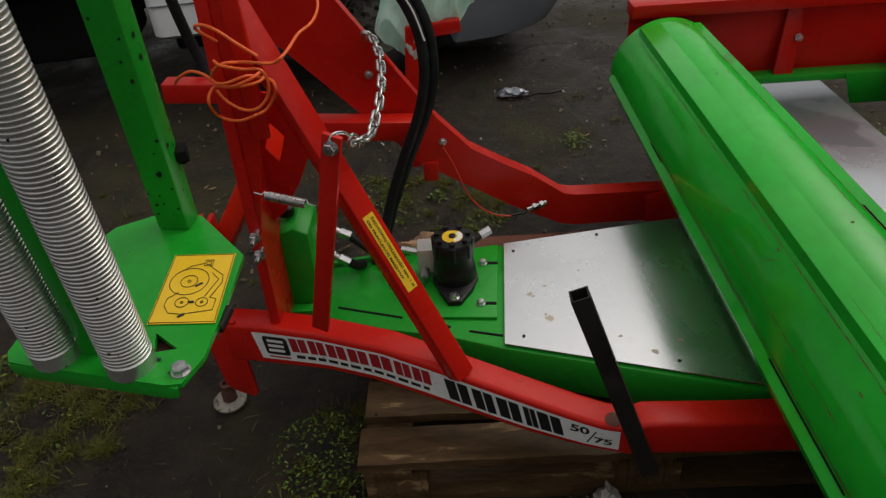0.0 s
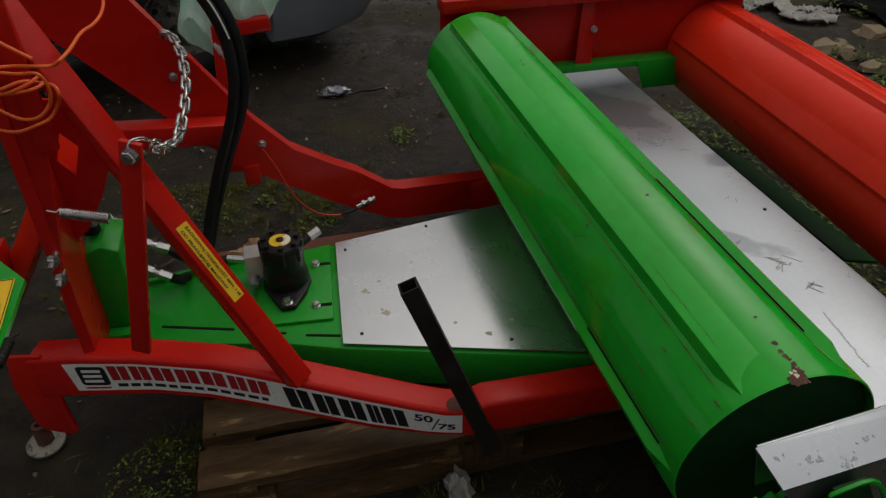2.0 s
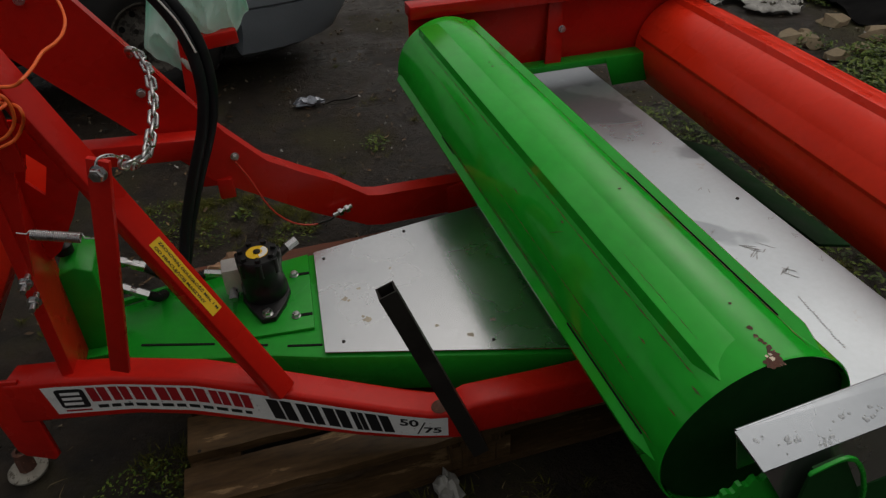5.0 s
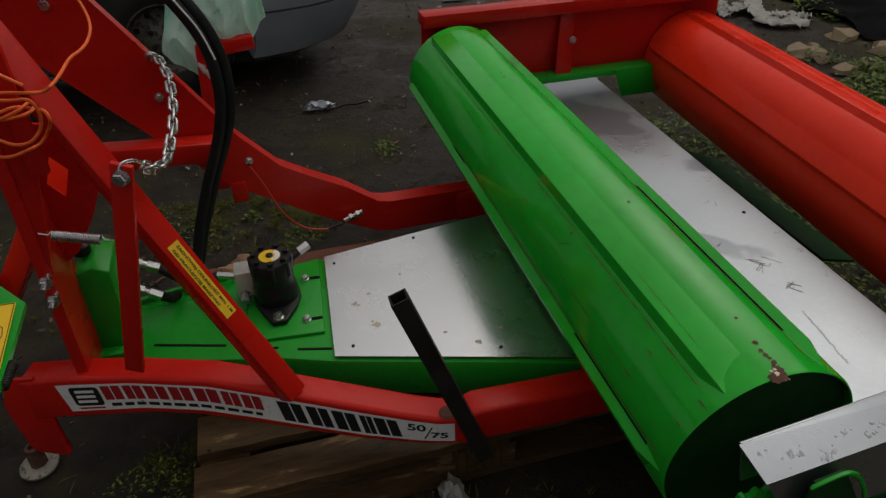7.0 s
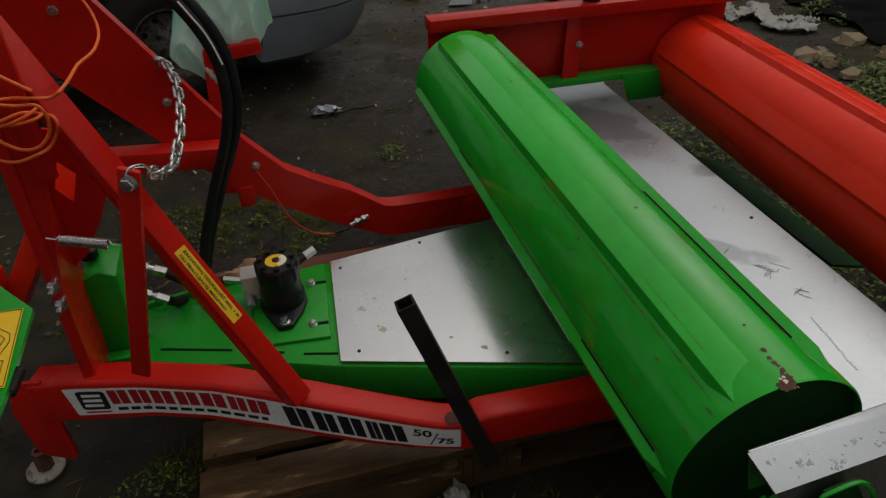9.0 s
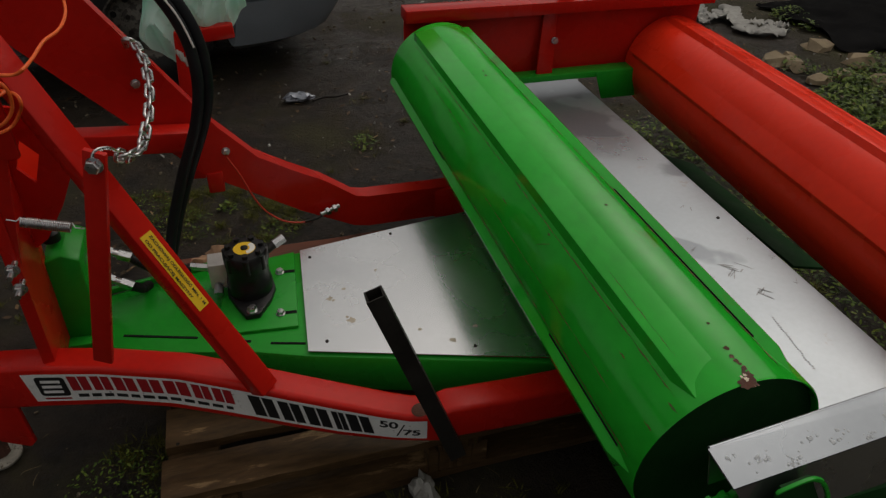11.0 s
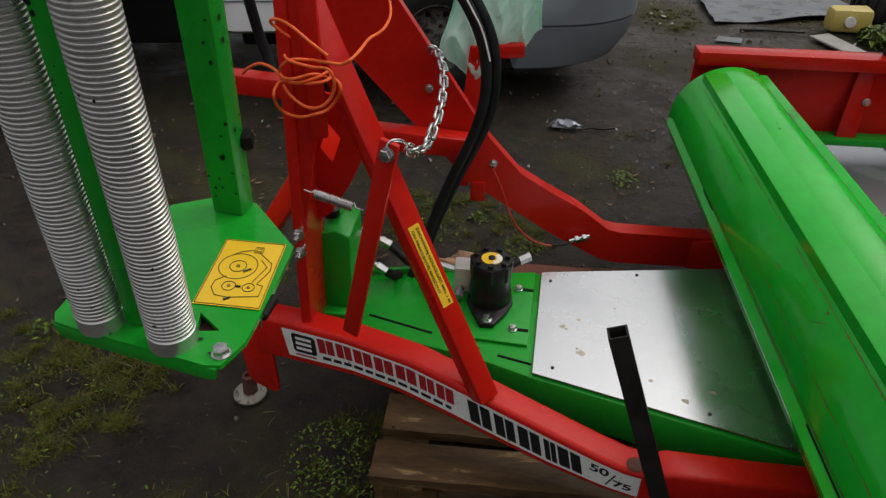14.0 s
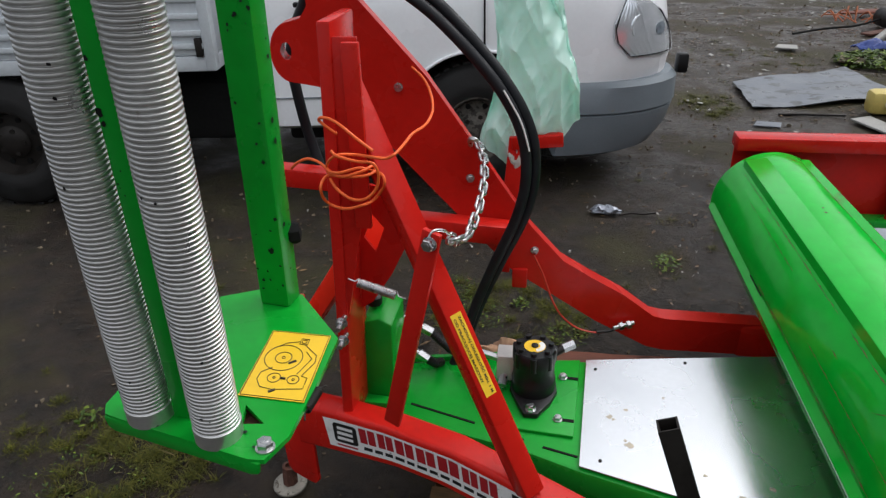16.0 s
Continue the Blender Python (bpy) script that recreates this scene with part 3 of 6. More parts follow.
boom = part("boom_plate", plate([FB(x, z) for x, z in far_top + far_bot + lug], (-0.008, 0.05, 0), [hole]), RED, wrapper, "wide red boom plate running from the tower top to the far beam")
part("far_beam", bar(FB(0.50, 0.212, 0.03), (1.05, 1.675, 0.208), 0.062, 0.097, round_=0.008), RED, wrapper)
part("boom_foot_tab", block(-0.108, -0.070, 1.555, 1.60, 0.400, 0.455), RED, boom)
for x, z in ((-0.371, 0.924), (-0.213, 0.703), (-0.054, 0.506)):
    hexbolt(boom, FB(x, z, -0.001), (0.16, -1, 0), 0.015, name="boom_bolt")

# cross bar through the tower, its open end, and the diagonal lower stay with the hitch lug
cross_bar = part("cross_bar", bar((-0.668, 1.49, 0.718), (-0.50, 1.49, 0.706), 0.05, 0.046, round_=0.004), RED, wrapper, "red cross tube with an open end")
# dark plug: the hollow tube's inner shade as colour
part("tube_mouth", bar((-0.6695, 1.49, 0.7181), (-0.660, 1.49, 0.7175), 0.038, 0.034, round_=0), UNDER, cross_bar)
part("tower_cross_rail", bar((-0.40, 1.50, 0.602), (-0.10, 1.52, 0.572), 0.055, 0.050, round_=0.006), RED, wrapper)
part("lower_stay", bar((-0.372, 1.328, 0.72), (-0.66, 1.40, 0.27), 0.055, 0.045, round_=0.005), RED_LIGHT, wrapper)
hitch = part("hitch_lug", block(-0.635, -0.622, 1.30, 1.38, 0.385, 0.455), RED, wrapper)
part("hitch_lug_plate", block(-0.61, -0.597, 1.30, 1.38, 0.385, 0.455), RED, hitch)
hexbolt(hitch, (-0.6155, 1.298, 0.40), (0, -1, 0.2), 0.017)
hexbolt(hitch, (-0.6155, 1.298, 0.44), (0, -1, 0.2), 0.014)

# diagonal stay from the tower top to the side beam, and the flat strut with the chain bolt
STAY_TOP, STAY_FOOT = Vector((-0.455, 1.1886, 1.1764)), Vector((-0.036, 0.955, 0.315))


def mitred_stay():
    bm = bar(STAY_TOP, STAY_FOOT, 0.043, 0.043, (0.564, -0.690, 0.453), 0.005)
    # the top is cut upright where it meets the column
    cut = bmesh.ops.bisect_plane(bm, geom=bm.verts[:] + bm.edges[:] + bm.faces[:], plane_co=(-0.352, 1.14, 1.1), plane_no=(-1, 0, 0), clear_outer=True)
    bmesh.ops.holes_fill(bm, edges=[e for e in cut["geom_cut"] if isinstance(e, bmesh.types.BMEdge)])
    return part("diagonal_stay", bm, RED, wrapper, "red square-tube diagonal stay with a yellow warning strip")


stay = mitred_stay()
strut = part("flat_strut", bar((-0.309, 1.029, 0.388), (-0.212, 0.996, 0.822), 0.034, 0.010, (0.36, 1, 0), 0.002), RED, wrapper, "flat red strut bar")
hexbolt(strut, (-0.216, 0.990, 0.803), (-0.339, -0.941, 0), 0.019)


def warning_strip():
    a = STAY_TOP
    d = (STAY_FOOT - STAY_TOP).normalized()
    face = Vector((0.564, -0.690, 0.453))
    face = (face - d * face.dot(d)).normalized()
    wide = face.cross(d).normalized()

    def at(u, v, o=0.001):
        return a + d * u + face * (0.0215 + o) + wide * v

    bm = bmesh.new()
    bm.faces.new([bm.verts.new(at(u, v)) for u, v in ((0.615, -0.0125), (0.777, -0.0125), (0.777, 0.0105), (0.615, 0.0105))])
    strip = part("warning_strip", bm, YELLOW, stay, "yellow warning strip with black writing", None)
    letters("ZACHOWAJ ODLEGŁOŚĆ MIN. 1 M", 0.0105, INK, stay, lambda p, q: at(0.621 + p, 0.0012 + q * 0.62, 0.0018), "writing", 0.00028, 0.152)
    letters("OD PRACUJĄCEJ MASZYNY", 0.0105, INK, stay, lambda p, q: at(0.623 + p, -0.0092 + q * 0.62, 0.0018), "writing", 0.00028, 0.127)
    return strip


warning_strip()


def chain(a_pts, n, name="chain"):
    """A hanging chain along a line of points."""
    pts = [Vector(p) for p in a_pts]
    lens = [0]
    for p, q in zip(pts, pts[1:]):
        lens.append(lens[-1] + (q - p).length)
    root = new(name)
    root.parent = wrapper
    root["label"] = "galvanised steel chain"

    def at(s):
        return Vector([np.interp(s, lens, [p[k] for p in pts]) for k in range(3)])

    step = lens[-1] / n
    for i in range(n):
        p, q = at(i * step - 0.004), at((i + 1) * step + 0.004)
        d = (q - p).normalized()
        s = d.cross(Vector((0.2, 1, 0.1))).normalized()
        u = s.cross(d)
        side = (s + u * 0.35).normalized() if i % 2 else (u + s * 0.25).normalized()
        c, hl, hw = (p + q) / 2, (q - p).length / 2 + 0.003, 0.0085
        loop = []
        for k in range(14):
            t = 2 * math.pi * k / 14
            loop.append(c + d * (hl - hw) * (1 if math.cos(t) > 0.01 else -1 if math.cos(t) < -0.01 else 0) + d * hw * math.cos(t) + side * hw * math.sin(t))
        part("link", sweep(loop, 0.0034, 8, closed=True), STEEL, root, smooth=60)
    return root


chain([(-0.190, 1.025, 0.798), (-0.182, 1.08, 0.762), (-0.172, 1.16, 0.742), (-0.162, 1.25, 0.757), (-0.160, 1.33, 0.776), (-0.168, 1.42, 0.794), (-0.190, 1.50, 0.806)], 17)
part("chain_hook", sweep([(-0.219, 0.990, 0.808), (-0.212, 0.995, 0.822), (-0.198, 1.01, 0.818), (-0.188, 1.025, 0.803)], 0.0028, 8, smooth_steps=4), STEEL, strut)
part("chain_shackle", sweep([(-0.21, 1.525, 0.790), (-0.208, 1.50, 0.812), (-0.195, 1.495, 0.812), (-0.19, 1.525, 0.79)], 0.006, 8, smooth_steps=4), STEEL, boom)


def coil(a, b, r, turns, wire, parent, label="", hook=0.02, mat=None):
    a, b = Vector(a), Vector(b)
    d = (b - a).normalized()
    s = d.orthogonal().normalized()
    u = d.cross(s)
    L = (b - a).length
    pts = [a - d * hook + u * 0.004, a - d * hook * 0.3]
    n = turns * 10
    pts += [a + d * L * i / n + (s * math.cos(2 * math.pi * i / 10) + u * math.sin(2 * math.pi * i / 10)) * r for i in range(n + 1)]
    pts += [b + d * hook * 0.3, b + d * hook + u * 0.004]
    return part("tension_spring", sweep(pts, wire, 6), mat or STEEL, parent, label, 60)


coil((-0.369, 1.08, 0.670), (-0.300, 1.08, 0.647), 0.0080, 26, 0.0015, wrapper, "zinc-plated tension spring")

# trough between the beams: green deck, galvanised cover
deck = [(-0.40, 1.190), (-0.06, 1.105), (0.06, 1.058), (0.62, 0.885), (0.62, 1.52), (0.09, 1.432), (-0.12, 1.425), (-0.37, 1.372), (-0.40, 1.36)]
trough = part("trough", plate([(x, y, 0.275) for x, y in deck], (0, 0, -0.10), round_=0.008), GREEN, wrapper, "green tapered drive trough")
part("deck_ridge", bar((-0.36, 1.378, 0.281), (-0.10, 1.428, 0.281), 0.012, 0.014, round_=0.002), GREEN, trough)
cover = part("cover_sheet", plate([(0.058, 1.066, 0.281), (0.62, 0.893, 0.281), (0.62, 1.505, 0.281), (0.085, 1.425, 0.281)], (0, 0, 0.0025), round_=0), GALV, trough, "stained galvanised cover sheet")
for x, y, s, q in ((0.128, 1.222, 0.010, 1), (0.135, 1.214, 0.006, 2), (0.163, 1.138, 0.013, 3), (0.155, 1.15, 0.006, 4), (0.164, 1.248, 0.006, 5), (0.30, 1.07, 0.006, 6), (0.25, 1.30, 0.005, 7), (0.36, 1.02, 0.012, 8), (0.42, 1.05, 0.008, 9)):
    rng = random.Random(q)
    part("rust_spot", plate([(x + s * rng.uniform(0.4, 1) * math.cos(2 * math.pi * i / 11), y + s * rng.uniform(0.3, 0.9) * math.sin(2 * math.pi * i / 11), 0.2836) for i in range(11)], (0, 0, 0.0003), round_=0), TAN, cover, "faint rusty stain")
for x, y in ((0.10, 1.085), (0.32, 1.44), (0.105, 1.39), (0.40, 0.99)):
    part("rivet", lathe([(0.004, 0), (0.0035, 0.002), (0.001, 0.003)], (x, y, 0.2835), (0, 0, 1), 10), BLACK_STEEL, cover)
for a, b in (((-0.313, 1.221), (-0.163, 1.174)), ((-0.115, 1.153), (-0.055, 1.134)), ((-0.015, 1.118), (0.056, 1.098))):
    part("slot", bar((*a, 0.2758), (*b, 0.2758), 0.005, 0.003, round_=0), UNDER, trough)
mount = part("motor_plate", plate([(-0.118, 1.165, 0.2765), (0.048, 1.150, 0.2765), (0.070, 1.423, 0.2765), (-0.10, 1.40, 0.2765)], (0, 0, 0.007), round_=0.002), GREEN, trough)

# upright green end box with its knob
endbox = part("end_box", plate([(-0.418, 1.22, 0.275), (-0.352, 1.22, 0.275), (-0.346, 1.22, 0.484), (-0.376, 1.22, 0.500), (-0.412, 1.22, 0.488)], (0.008, 0.09, 0.018), round_=0.003), GREEN, wrapper, "green upright end box")
part("knob", lathe([(0.004, 0), (0.017, 0.002), (0.018, 0.02), (0.012, 0.027), (0.002, 0.029)], (-0.393, 1.265, 0.509), (0, 0, 1), 18), BLACK, endbox, "black knob")
part("end_flange", plate([(-0.43, 1.19, 0.277), (-0.35, 1.19, 0.277), (-0.345, 1.215, 0.277), (-0.42, 1.22, 0.277)], (0, 0, 0.02), round_=0.002), GREEN, endbox)

# hydraulic motor
MX, MY, MZ = -0.041, 1.290, 0.2835
motor = part("hydraulic_motor", lathe([(0.0485, 0), (0.049, 0.03), (0.0488, 0.045), (0.0462, 0.050), (0.0462, 0.084), (0.0476, 0.088), (0.0476, 0.118), (0.044, 0.123), (0.030, 0.1245), (0.004, 0.1245)], (MX, MY, MZ), (0, 0, 1), 36), BLACK, wrapper, "black hydraulic motor")
part("motor_flange", plate([(MX - 0.052, MY - 0.012, MZ), (MX - 0.036, MY - 0.055, MZ), (MX - 0.018, MY - 0.096, MZ), (MX + 0.012, MY - 0.096, MZ), (MX + 0.04, MY - 0.05, MZ), (MX + 0.054, MY - 0.01, MZ), (MX + 0.05, MY + 0.04, MZ), (MX + 0.01, MY + 0.075, MZ), (MX - 0.05, MY + 0.04, MZ)], (0, 0, 0.014), round_=0.003), BLACK, motor)
part("rating_label", lathe([(0.0105, 0), (0.024, 0), (0.024, 0.0008), (0.0105, 0.0008)], (MX, MY, MZ + 0.1246), (0, 0, 1), 24), YELLOW, motor, "yellow ring label")
part("label_half", plate([(MX + 0.0005 + 0.0225 * math.cos(a), MY + 0.0225 * math.sin(a), MZ + 0.1256) for a in np.linspace(-1.4, 0.9, 10)] + [(MX + 0.012 * math.cos(a), MY + 0.012 * math.sin(a), MZ + 0.1256) for a in np.linspace(0.9, -1.4, 8)], (0, 0, 0.0006), round_=0), WHITE, motor)
part("centre_plug", lathe([(0.008, 0), (0.008, 0.004), (0.004, 0.005)], (MX, MY, MZ + 0.1245), (0, 0, 1), 12), BLACK, motor)
for k in range(7):
    a = 2 * math.pi * k / 7 + 0.2
    part("cap_screw", rod((MX + 0.0365 * math.cos(a), MY + 0.0365 * math.sin(a), MZ + 0.12), (MX + 0.0365 * math.cos(a), MY + 0.0365 * math.sin(a), MZ + 0.1315), 0.0065, 12), BLACK, motor)
    part("side_lobe", rod((MX + 0.042 * math.cos(a), MY + 0.042 * math.sin(a), MZ + 0.085), (MX + 0.042 * math.cos(a), MY + 0.042 * math.sin(a), MZ + 0.121), 0.0085, 12), BLACK, motor)
hexbolt(motor, (MX - 0.003, MY - 0.082, MZ + 0.014), (0, 0, 1), 0.018)
for x, y in ((0.008, 1.347), (-0.005, 1.198)):
    hexbolt(motor, (x + 0.02, y, 0.2838), (0, 0, 1), 0.015)
    part("bolt_slot", bar((x + 0.03, y, 0.2842), (x + 0.055, y - 0.002, 0.2842), 0.009, 0.0015, round_=0), UNDER, motor)
# fittings
port = part("port_fitting", rod((MX + 0.035, MY + 0.035, 0.362), (MX + 0.066, MY + 0.052, 0.372), 0.010, 12), BLACK_STEEL, motor)
part("port_cap", rod((MX + 0.064, MY + 0.051, 0.3715), (MX + 0.088, MY + 0.062, 0.379), 0.0115, 6), STEEL, motor)
part("port_block", block(-0.126, -0.084, 1.300, 1.350, 0.300, 0.366, 0.003), PORT, motor, "bare metal port block")
part("elbow_fitting", rod((-0.118, 1.335, 0.335), (-0.165, 1.345, 0.342), 0.0095, 6), STEEL, motor)
part("lower_fitting", rod((-0.108, 1.305, 0.312), (-0.112, 1.280, 0.300), 0.0105, 6), STEEL, motor)


def hose_end(a, b):
    a, b = Vector(a), Vector(b)
    root = part("hose_coupling", rod(a, a.lerp(b, 0.30), 0.008, 10), STEEL, wrapper, "zinc-plated hose coupling")
    part("nut", rod(a.lerp(b, 0.28), a.lerp(b, 0.50), 0.0120, 6), STEEL, root)
    part("collar", rod(a.lerp(b, 0.50), a.lerp(b, 0.66), 0.0085, 12), STEEL, root)
    part("ferrule", rod(a.lerp(b, 0.66), b, 0.0125, 6), STEEL, root)
    return root


def braided_hose(pts):
    """A stiff hose in a ringed guard."""
    hose = part("short_hose", sweep(pts, 0.0095, 12, smooth_steps=5), RUBBER, wrapper, "black braided hose")
    for p, q in zip(pts, pts[1:]):
        p, q = Vector(p), Vector(q)
        n = max(2, int((q - p).length / 0.0065))
        for k in range(n):
            c, d = p.lerp(q, (k + 0.5) / n), (q - p).normalized()
            part("hose_ring", rod(c - d * 0.0019, c + d * 0.0019, 0.0112, 10), BLACK_STEEL, hose)


hose_end((-0.352, 1.36, 0.418), (-0.282, 1.35, 0.385))
hose_end((-0.360, 1.345, 0.360), (-0.292, 1.335, 0.318))
braided_hose([(-0.284, 1.351, 0.386), (-0.258, 1.347, 0.362), (-0.226, 1.342, 0.340), (-0.165, 1.345, 0.338)])
braided_hose([(-0.294, 1.336, 0.319), (-0.276, 1.345, 0.300), (-0.268, 1.38, 0.28)])
for o, dy in ((0.0, 0.0), (0.019, 0.018)):
    part("hydraulic_hose", sweep([(-0.50 + o, 1.52 + dy, 1.20), (-0.41 + o, 1.47 + dy, 1.170 + o * 0.4), (-0.325 + o, 1.44 + dy, 1.128 + o * 0.5), (-0.250 + o, 1.43 + dy, 1.070 + o * 0.4), (-0.148 + o, 1.42 + dy, 0.962), (-0.092 + o, 1.42 + dy, 0.86), (-0.078 + o, 1.42 + dy, 0.76), (-0.096 + o, 1.42 + dy, 0.66), (-0.148 + o * 0.8, 1.42 + dy, 0.53), (-0.188 + o * 0.6, 1.42 + dy, 0.42), (-0.215 + o * 0.4, 1.40 + dy, 0.33), (-0.25 + o * 0.3, 1.38 + dy, 0.24)], 0.0120, 14, smooth_steps=6), RUBBER, wrapper, "black hydraulic hose")
part("hose_print", sweep([(-0.128, 1.402, 0.949), (-0.108, 1.402, 0.915), (-0.094, 1.402, 0.890), (-0.083, 1.402, 0.861), (-0.072, 1.402, 0.821)], 0.0022, 6, smooth_steps=4), WHITE, wrapper, "worn white print line on a hose")
part("hydraulic_hose", sweep([(-0.55, 1.60, 1.20), (-0.603, 1.62, 1.096), (-0.632, 1.62, 1.039), (-0.654, 1.62, 0.967), (-0.650, 1.62, 0.896), (-0.636, 1.62, 0.801), (-0.620, 1.62, 0.733), (-0.59, 1.60, 0.66), (-0.55, 1.58, 0.60)], 0.013, 14, smooth_steps=6), RUBBER, wrapper, "black hydraulic hose")
part("release_cable", sweep([FB(-0.054, 0.500, -0.02), FB(-0.03, 0.452, -0.03), FB(-0.005, 0.385, -0.04), FB(0.022, 0.335, -0.04), FB(0.062, 0.297, -0.04), FB(0.11, 0.280, -0.04), FB(0.15, 0.276, -0.03)], 0.0024, 8, smooth_steps=6), CABLE, wrapper, "thin red release cable")
part("cable_sleeve", sweep([FB(0.115, 0.281, -0.04), FB(0.15, 0.276, -0.03), FB(0.18, 0.284, -0.02)], 0.0035, 8), BLACK, wrapper)
part("cable_adjuster", rod(FB(0.16, 0.282, -0.025), FB(0.213, 0.291, -0.015), 0.006, 8), STEEL, wrapper)
part("adjuster_nut", rod(FB(0.176, 0.284, -0.022), FB(0.184, 0.286, -0.02), 0.0115, 6), STEEL, wrapper)
part("adjuster_nut", rod(FB(0.195, 0.287, -0.02), FB(0.203, 0.289, -0.018), 0.0115, 6), STEEL, wrapper)

# black square tube stop
tube_a, tube_b = Vector((0.162, 0.853, 0.588)), Vector((0.306, 0.812, 0.185))


def square_tube(a, b, w, wall):
    a, b = Vector(a), Vector(b)
    d = (b - a).normalized()
    s = Vector((0, 1, 0)).cross(d).normalized()
    u = d.cross(s)
    bm = bmesh.new()
    loops = []
    for p, k in ((b, w / 2), (a, w / 2), (a, w / 2 - wall), (a.lerp(b, 0.25), w / 2 - wall)):
        loops.append([bm.verts.new(p + s * i * k + u * j * k) for i, j in ((-1, -1), (1, -1), (1, 1), (-1, 1))])
    for p, q in zip(loops, loops[1:]):
        for k in range(4):
            bm.faces.new((p[k], p[(k + 1) % 4], q[(k + 1) % 4], q[k]))
    bm.faces.new(loops[0])
    bm.faces.new(loops[-1])
    return bm


part("stop_tube", square_tube(tube_a, tube_b, 0.032, 0.003), BLACK_STEEL, wrapper, "bare dark square-tube stop", None)

# ---- rollers and table ----


def roller(cx, cz, R, first, mat, name, label, y0=0.500, y1=2.035, slope=0.0, turned=1, seams=True):
    root = part(name, lathe([(R - 0.004, 0.34), (R - 0.004, 0.001), (R - 0.002, 0), (R, 0.003), (R, y1 - y0 - 0.003), (R - 0.003, y1 - y0), (R - 0.006, y1 - y0 - 0.001), (R - 0.006, y1 - y0 - 0.34)], (cx, y0, cz), (0, 1, 0), 96), mat, wrapper, label)
    # dark discs close to the mouths put the roller's inner shade into colour
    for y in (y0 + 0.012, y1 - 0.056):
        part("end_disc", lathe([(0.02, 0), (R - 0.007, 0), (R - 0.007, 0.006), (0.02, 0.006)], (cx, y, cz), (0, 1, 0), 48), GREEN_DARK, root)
    part("axle", rod((cx, y0 - 0.05, cz), (cx, y1 + 0.06, cz), 0.02, 20), BLACK_STEEL, root)
    for k in range(6):
        a = radians(first + 60 * k)
        n = Vector((math.cos(a), 0, math.sin(a)))
        s = Vector((-n.z, 0, n.x))
        bm = bmesh.new()
        h, w = 0.0135, 0.022
        rows = []
        for y, f in ((y0 + 0.012, 0.06), (y0 + 0.055, 1.0), (y1 - 0.045, 1.0), (y1 - 0.01, 0.1)):
            c = Vector((cx, y, cz))
            prof = ((-0.061, -0.0129), (-0.0015, h * f), (0.0008, h * f), (0.0205, -0.008))
            rows.append([bm.verts.new(c + n * (R + q) + s * (-p if k == turned else p) * (0.3 + 0.7 * f)) for p, q in prof])
        for p, q in zip(rows, rows[1:]):
            for i in range(4):
                bm.faces.new((p[i], p[(i + 1) % 4], q[(i + 1) % 4], q[i]))
        bm.faces.new(rows[0])
        bm.faces.new(rows[-1][::-1])
        bmesh.ops.recalc_face_normals(bm, faces=bm.faces)
        part("rib", bm, mat, root, smooth=24)
        # broken weld seams beside the rib
        for side, ya, yb in {5: ((1, y0 + 0.085, y0 + 0.52),), 1: ((-1, y0 + 0.05, y0 + 0.30), (-1, y0 + 0.95, y0 + 1.05))}.get(k, ()) if seams else ():
            part("open_seam", bar(Vector((cx, ya, cz)) + n * (R + 0.0008) + s * side * (w / 2 + 0.004), Vector((cx, yb, cz)) + n * (R + 0.0008) + s * side * (w / 2 + 0.003), 0.0022, 0.002, n, 0), UNDER, root)
    c = Vector((cx, 1.2, cz))
    root.matrix_basis = Matrix.Translation(c) @ Matrix.Rotation(-math.atan(slope), 4, "Z") @ Matrix.Translation(-c)
    return root


GX, GZ, GR = 0.620, 0.467, 0.1565
green = roller(GX, GZ, GR, 122.0, GREEN_ROLL, "table_roller", "green painted bale roller with raised ribs and chipped paint")
roller(1.465, 0.404, 0.160, 102.5, RED_LIGHT, "table_roller", "red painted bale roller with raised ribs", 0.56, 2.118, 0.050, None, False)


def chip(a_deg, y, size, seed, R=GR + 0.0007, mat=RUST):
    """A flake of bare primer on the roller's skin."""
    rng = random.Random(seed)
    n = 18
    bm = bmesh.new()
    vs = []
    for k in range(n):
        t = 2 * math.pi * k / n
        r = size * (0.55 + 0.6 * rng.random())
        a = radians(a_deg) + r * math.cos(t) * 0.9 / R
        vs.append(bm.verts.new((GX + R * math.cos(a), y + r * math.sin(t), GZ + R * math.sin(a))))
    bm.faces.new(vs)
    part("paint_chip", bm, mat, green, "flaked paint showing rusty primer", None)


for a, y, s, q in ((96.5, 0.500, 0.012, 1), (94.0, 0.503, 0.012, 2), (92.5, 0.513, 0.0095, 3), (91.6, 0.524, 0.006, 4), (91.6, 0.533, 0.0035, 5), (92.1, 0.540, 0.0045, 6), (92.3, 0.549, 0.005, 7), (91.5, 0.565, 0.0055, 8), (98.2, 0.497, 0.007, 9), (93.0, 0.497, 0.007, 10), (89.3, 0.618, 0.003, 11), (87.1, 0.956, 0.0035, 12), (114.5, 0.792, 0.0035, 13), (91, 1.60, 0.004, 14), (90, 1.63, 0.003, 15)):
    chip(a, y, s, q)
for k in range(12):
    rng = random.Random(60 + k)
    chip(rng.uniform(70, 190), rng.uniform(0.5, 1.95), rng.uniform(0.001, 0.0028), 100 + k)

for a, y, s, q in ((95.0, 0.506, 0.0048, 31), (94.2, 0.513, 0.003, 32), (96.3, 0.512, 0.0025, 33)):
    chip(a, y, s, q, GR + 0.0011, TAN)


